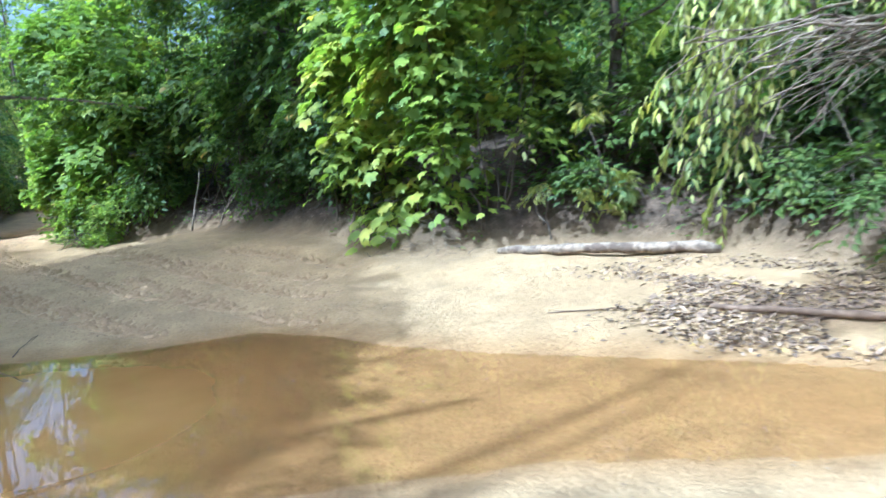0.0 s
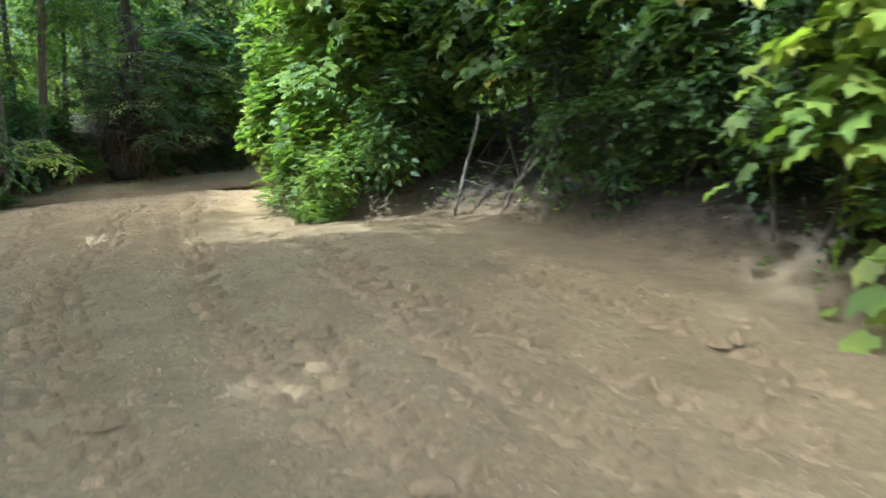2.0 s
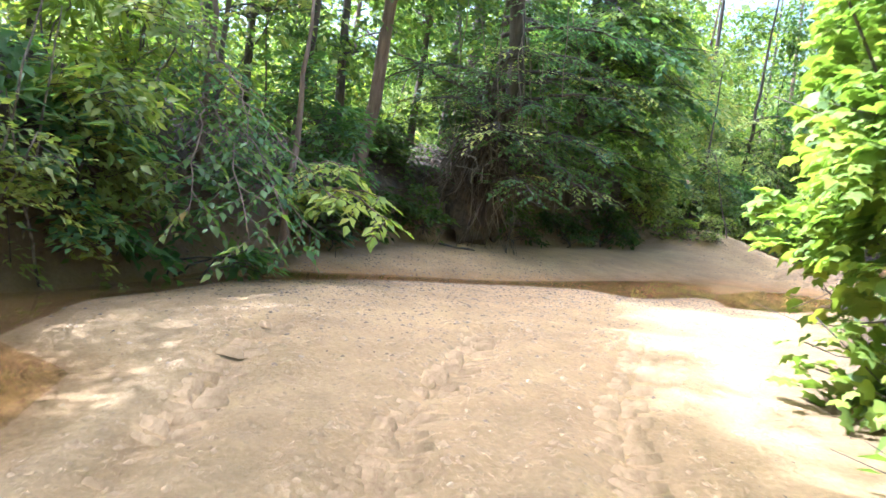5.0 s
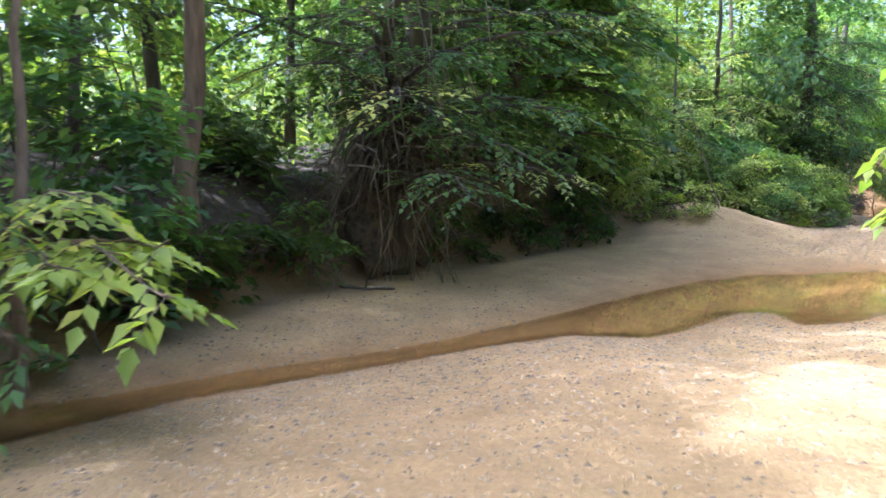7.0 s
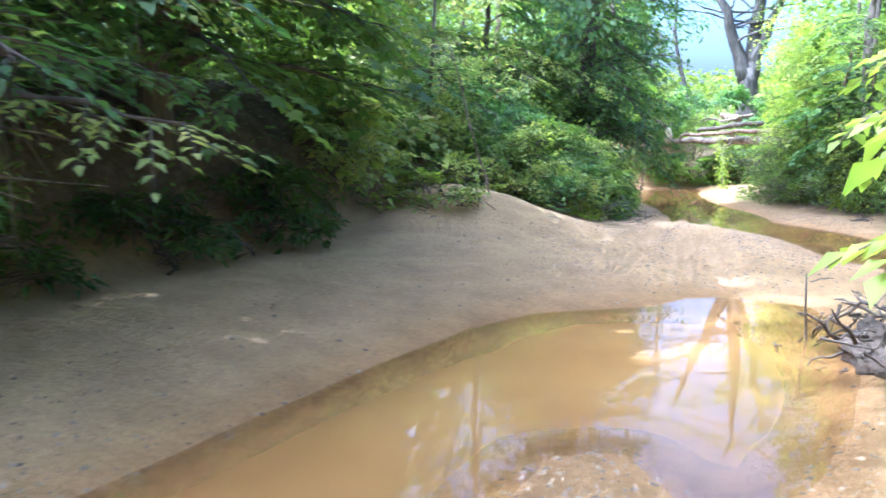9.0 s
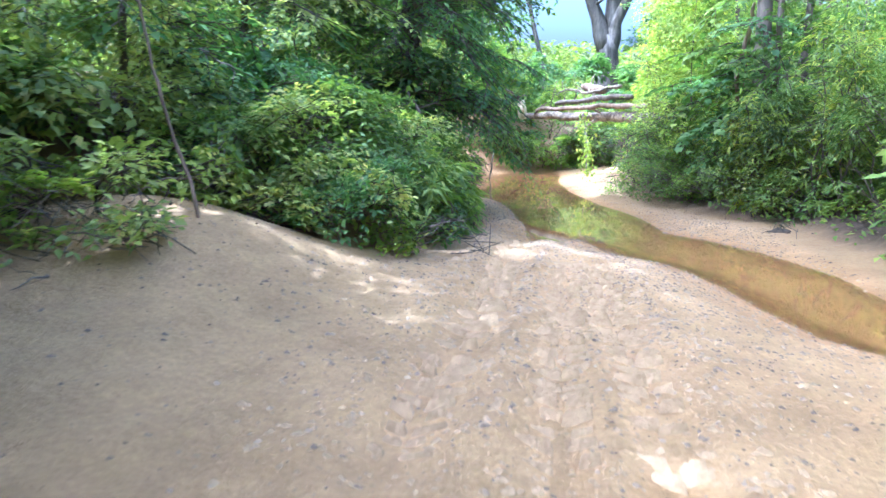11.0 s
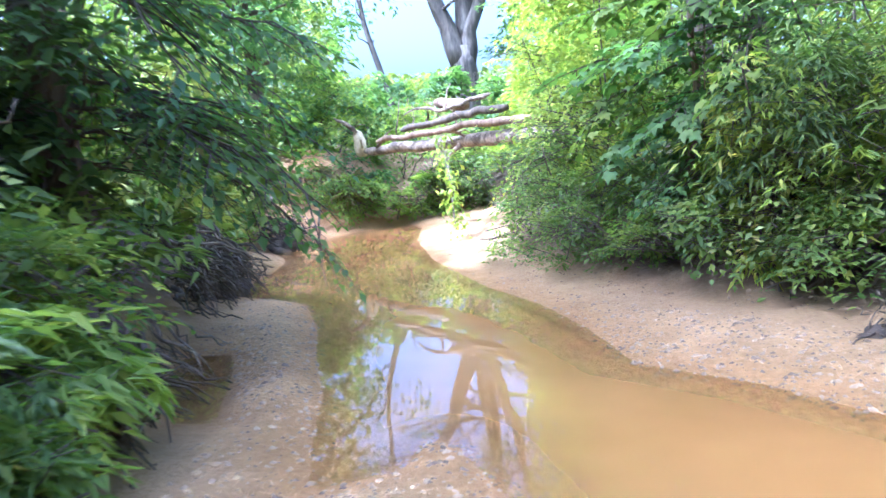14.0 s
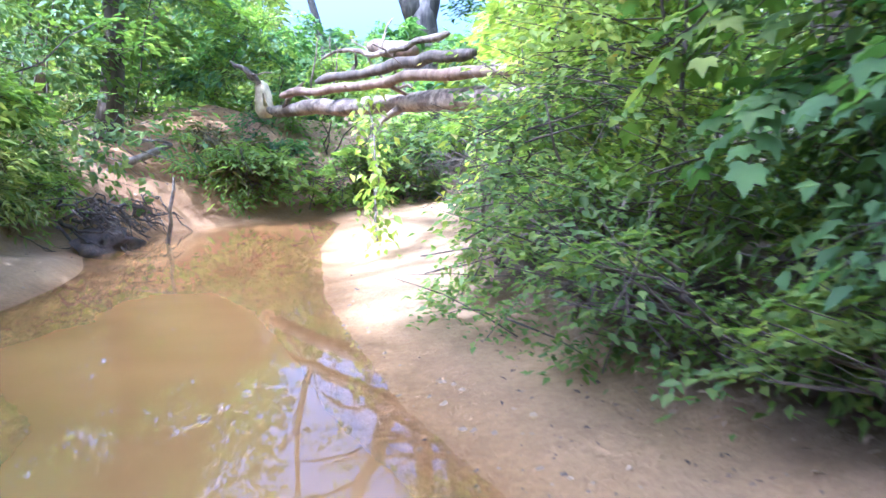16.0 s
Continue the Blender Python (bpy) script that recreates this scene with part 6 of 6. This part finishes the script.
# Brown leaf pieces imitate the dappled shade of branches on the sand.
p = scatter(40000, (0.7, 4.0, 3.9, 8.2), lambda p, z, bank: (z > 0.01) & (rng.uniform(0, 1, len(p)) < np.clip(1.3 * np.exp(-((p[:, 0] - 2.35) / 0.85) ** 2 - ((p[:, 1] - 5.8) / 1.1) ** 2) * (0.35 + waves(p[:, 0], p[:, 1], 3.5, 41)), 0.0, 0.4)))
p[:, 2] += 0.012
v, f = leaf_arrays(p, np.full(len(p), 0.06), "ovate", 0.0, 0.3)
tagged(new("litter_and_dapple", mesh_np("litter_and_dapple", v, f, LITTER)), "brown leaf pieces drawn as dappled branch shade on the sand", "leaf litter", kind="stuff")


def pebbles(n, box, keep, size):
    c = scatter(n, box, keep)
    base = np.array([(1, 0, 0), (0.3, 0.9, 0), (-0.8, 0.6, 0), (-0.9, -0.5, 0), (0.2, -1, 0), (0.1, 0.05, 0.55)], float)
    tri = np.array([(0, 1, 5), (1, 2, 5), (2, 3, 5), (3, 4, 5), (4, 0, 5)])
    a = rng.uniform(0, 6.283, len(c))
    s = np.minimum(size * rng.lognormal(0, 0.4, len(c)), size * 2.2)
    rx = base[None, :, 0] * np.cos(a)[:, None] - base[None, :, 1] * np.sin(a)[:, None] * 0.7
    ry = base[None, :, 0] * np.sin(a)[:, None] + base[None, :, 1] * np.cos(a)[:, None] * 0.7
    v = np.stack([c[:, 0:1] + rx * s[:, None], c[:, 1:2] + ry * s[:, None], c[:, 2:3] - 0.003 + base[None, :, 2] * s[:, None]], -1)
    f = tri[None] + (np.arange(len(c)) * 6)[:, None, None]
    return mesh_np("gravel", v.reshape(-1, 3), f.reshape(-1, 3), PEBBLE)


def on_bars(p, z, bank):
    x, y = p[:, 0], p[:, 1]
    a = np.exp(-(((x + 11.0) / 1.7) ** 2 + ((y - 16.3) / 2.4) ** 2))
    b = np.exp(-(((x + 10.2) / 1.4) ** 2 + ((y - 26.3) / 2.6) ** 2))
    c = np.exp(-(((x + 9.3) / 1.0) ** 2 + ((y - 29.0) / 1.8) ** 2))
    d = 0.6 * np.exp(-(((x + 11.5) / 0.7) ** 2 + ((y - 29.8) / 1.6) ** 2))
    e = 1.2 * np.exp(-(((x + 9.75) / 0.75) ** 2 + ((y - 18.6) / 1.3) ** 2))
    a = a + e
    return (bank < 0.25) & (z > -0.02) & (rng.uniform(0, 1, len(p)) < np.clip(a + b + c + d, 0.015, 1))


tagged(new("gravel", pebbles(170000, (-13.5, -7.8, 12.5, 34), on_bars, 0.011)), "small tan and brown gravel on the sand bars", "gravel", kind="stuff")
tagged(new("gravel", pebbles(5000, (-8, 3.5, 2, 14), lambda p, z, bank: (bank < 0.25) & (z > 0.0), 0.008)), "sparse grit on the pale sand", "gravel", kind="stuff")
p = scatter(110000, (-18, 8, -2, 44), lambda p, z, bank: (bank > 0.45) & (edge_distance(p[:, 0], p[:, 1], BED) < 3.0) & (waves(p[:, 0], p[:, 1], 1.6, 21) > -0.1))
p[:, 2] += rng.uniform(0.02, 0.22, len(p))
tagged(new("ground_ivy", leaf_mesh("ground_ivy", p, 0.075, "ovate", LEAF, 0.1, 0.6)), "low green creepers over the earth banks", "ground cover", kind="stuff")


def tread_marks():
    """Bars and clods of sand pressed up by tyre lugs along the wheel tracks."""
    pieces = []
    for run in RUNS:
        for (ax, ay), (bx, by) in zip(run, run[1:]):
            d = Vector((bx - ax, by - ay))
            n = int(d.length / 0.1)
            d.normalize()
            s = Vector((-d.y, d.x))
            zs, _ = ground_height(np.linspace(ax, bx, n), np.linspace(ay, by, n))
            for k in range(n):
                t = k / n
                z = zs[k]
                if rng.uniform() < 0.15 or z < 0.02:
                    continue
                for side in (-1, 1):
                    c = Vector((ax + (bx - ax) * t, ay + (by - ay) * t)) + s * side * 0.06 + s * rng.normal(0, 0.015) + d * rng.normal(0, 0.015)
                    w = (s * 0.065 + d * side * 0.025) * rng.uniform(0.5, 1.15)
                    q = d * rng.uniform(0.02, 0.036)
                    h = rng.uniform(0.022, 0.05)
                    a0, a1 = c - w * 0.75, c + w * 0.75
                    v = [(*(c - w - q), z - 0.008), (*(c + w - q), z - 0.008), (*(c + w + q), z - 0.008), (*(c - w + q), z - 0.008), (*a0, z + h), (*a1, z + h * rng.uniform(0.5, 1.0))]
                    pieces.append((np.array(v), np.array([(0, 1, 5), (0, 5, 4), (2, 3, 4), (2, 4, 5), (3, 0, 4), (1, 2, 5)])))
    vs, fs = join(pieces)
    tagged(new("tyre_tracks", mesh_np("tyre_tracks", vs, fs, DAMP_SAND)), "tyre tread marks pressed into the sand", "tyre track", kind="stuff")


tread_marks()


def near_runs(p, z, bank):
    d = np.full(len(p), 9.0)
    for run in RUNS:
        d = np.minimum(d, edge_distance(p[:, 0], p[:, 1], run, False))
    return (bank < 0.25) & (z > 0.02) & (rng.uniform(0, 1, len(p)) < np.clip(np.exp(-((d - 0.2) / 0.2) ** 2), 0.03, 1))


clods = pebbles(80000, (-11.5, -0.8, 6, 28.5), near_runs, 0.016)
clods.materials.clear()
clods.materials.append(DAMP_SAND)
tagged(new("sand_clods", clods), "small clods of churned sand beside the tyre tracks", "sand clods", kind="stuff")
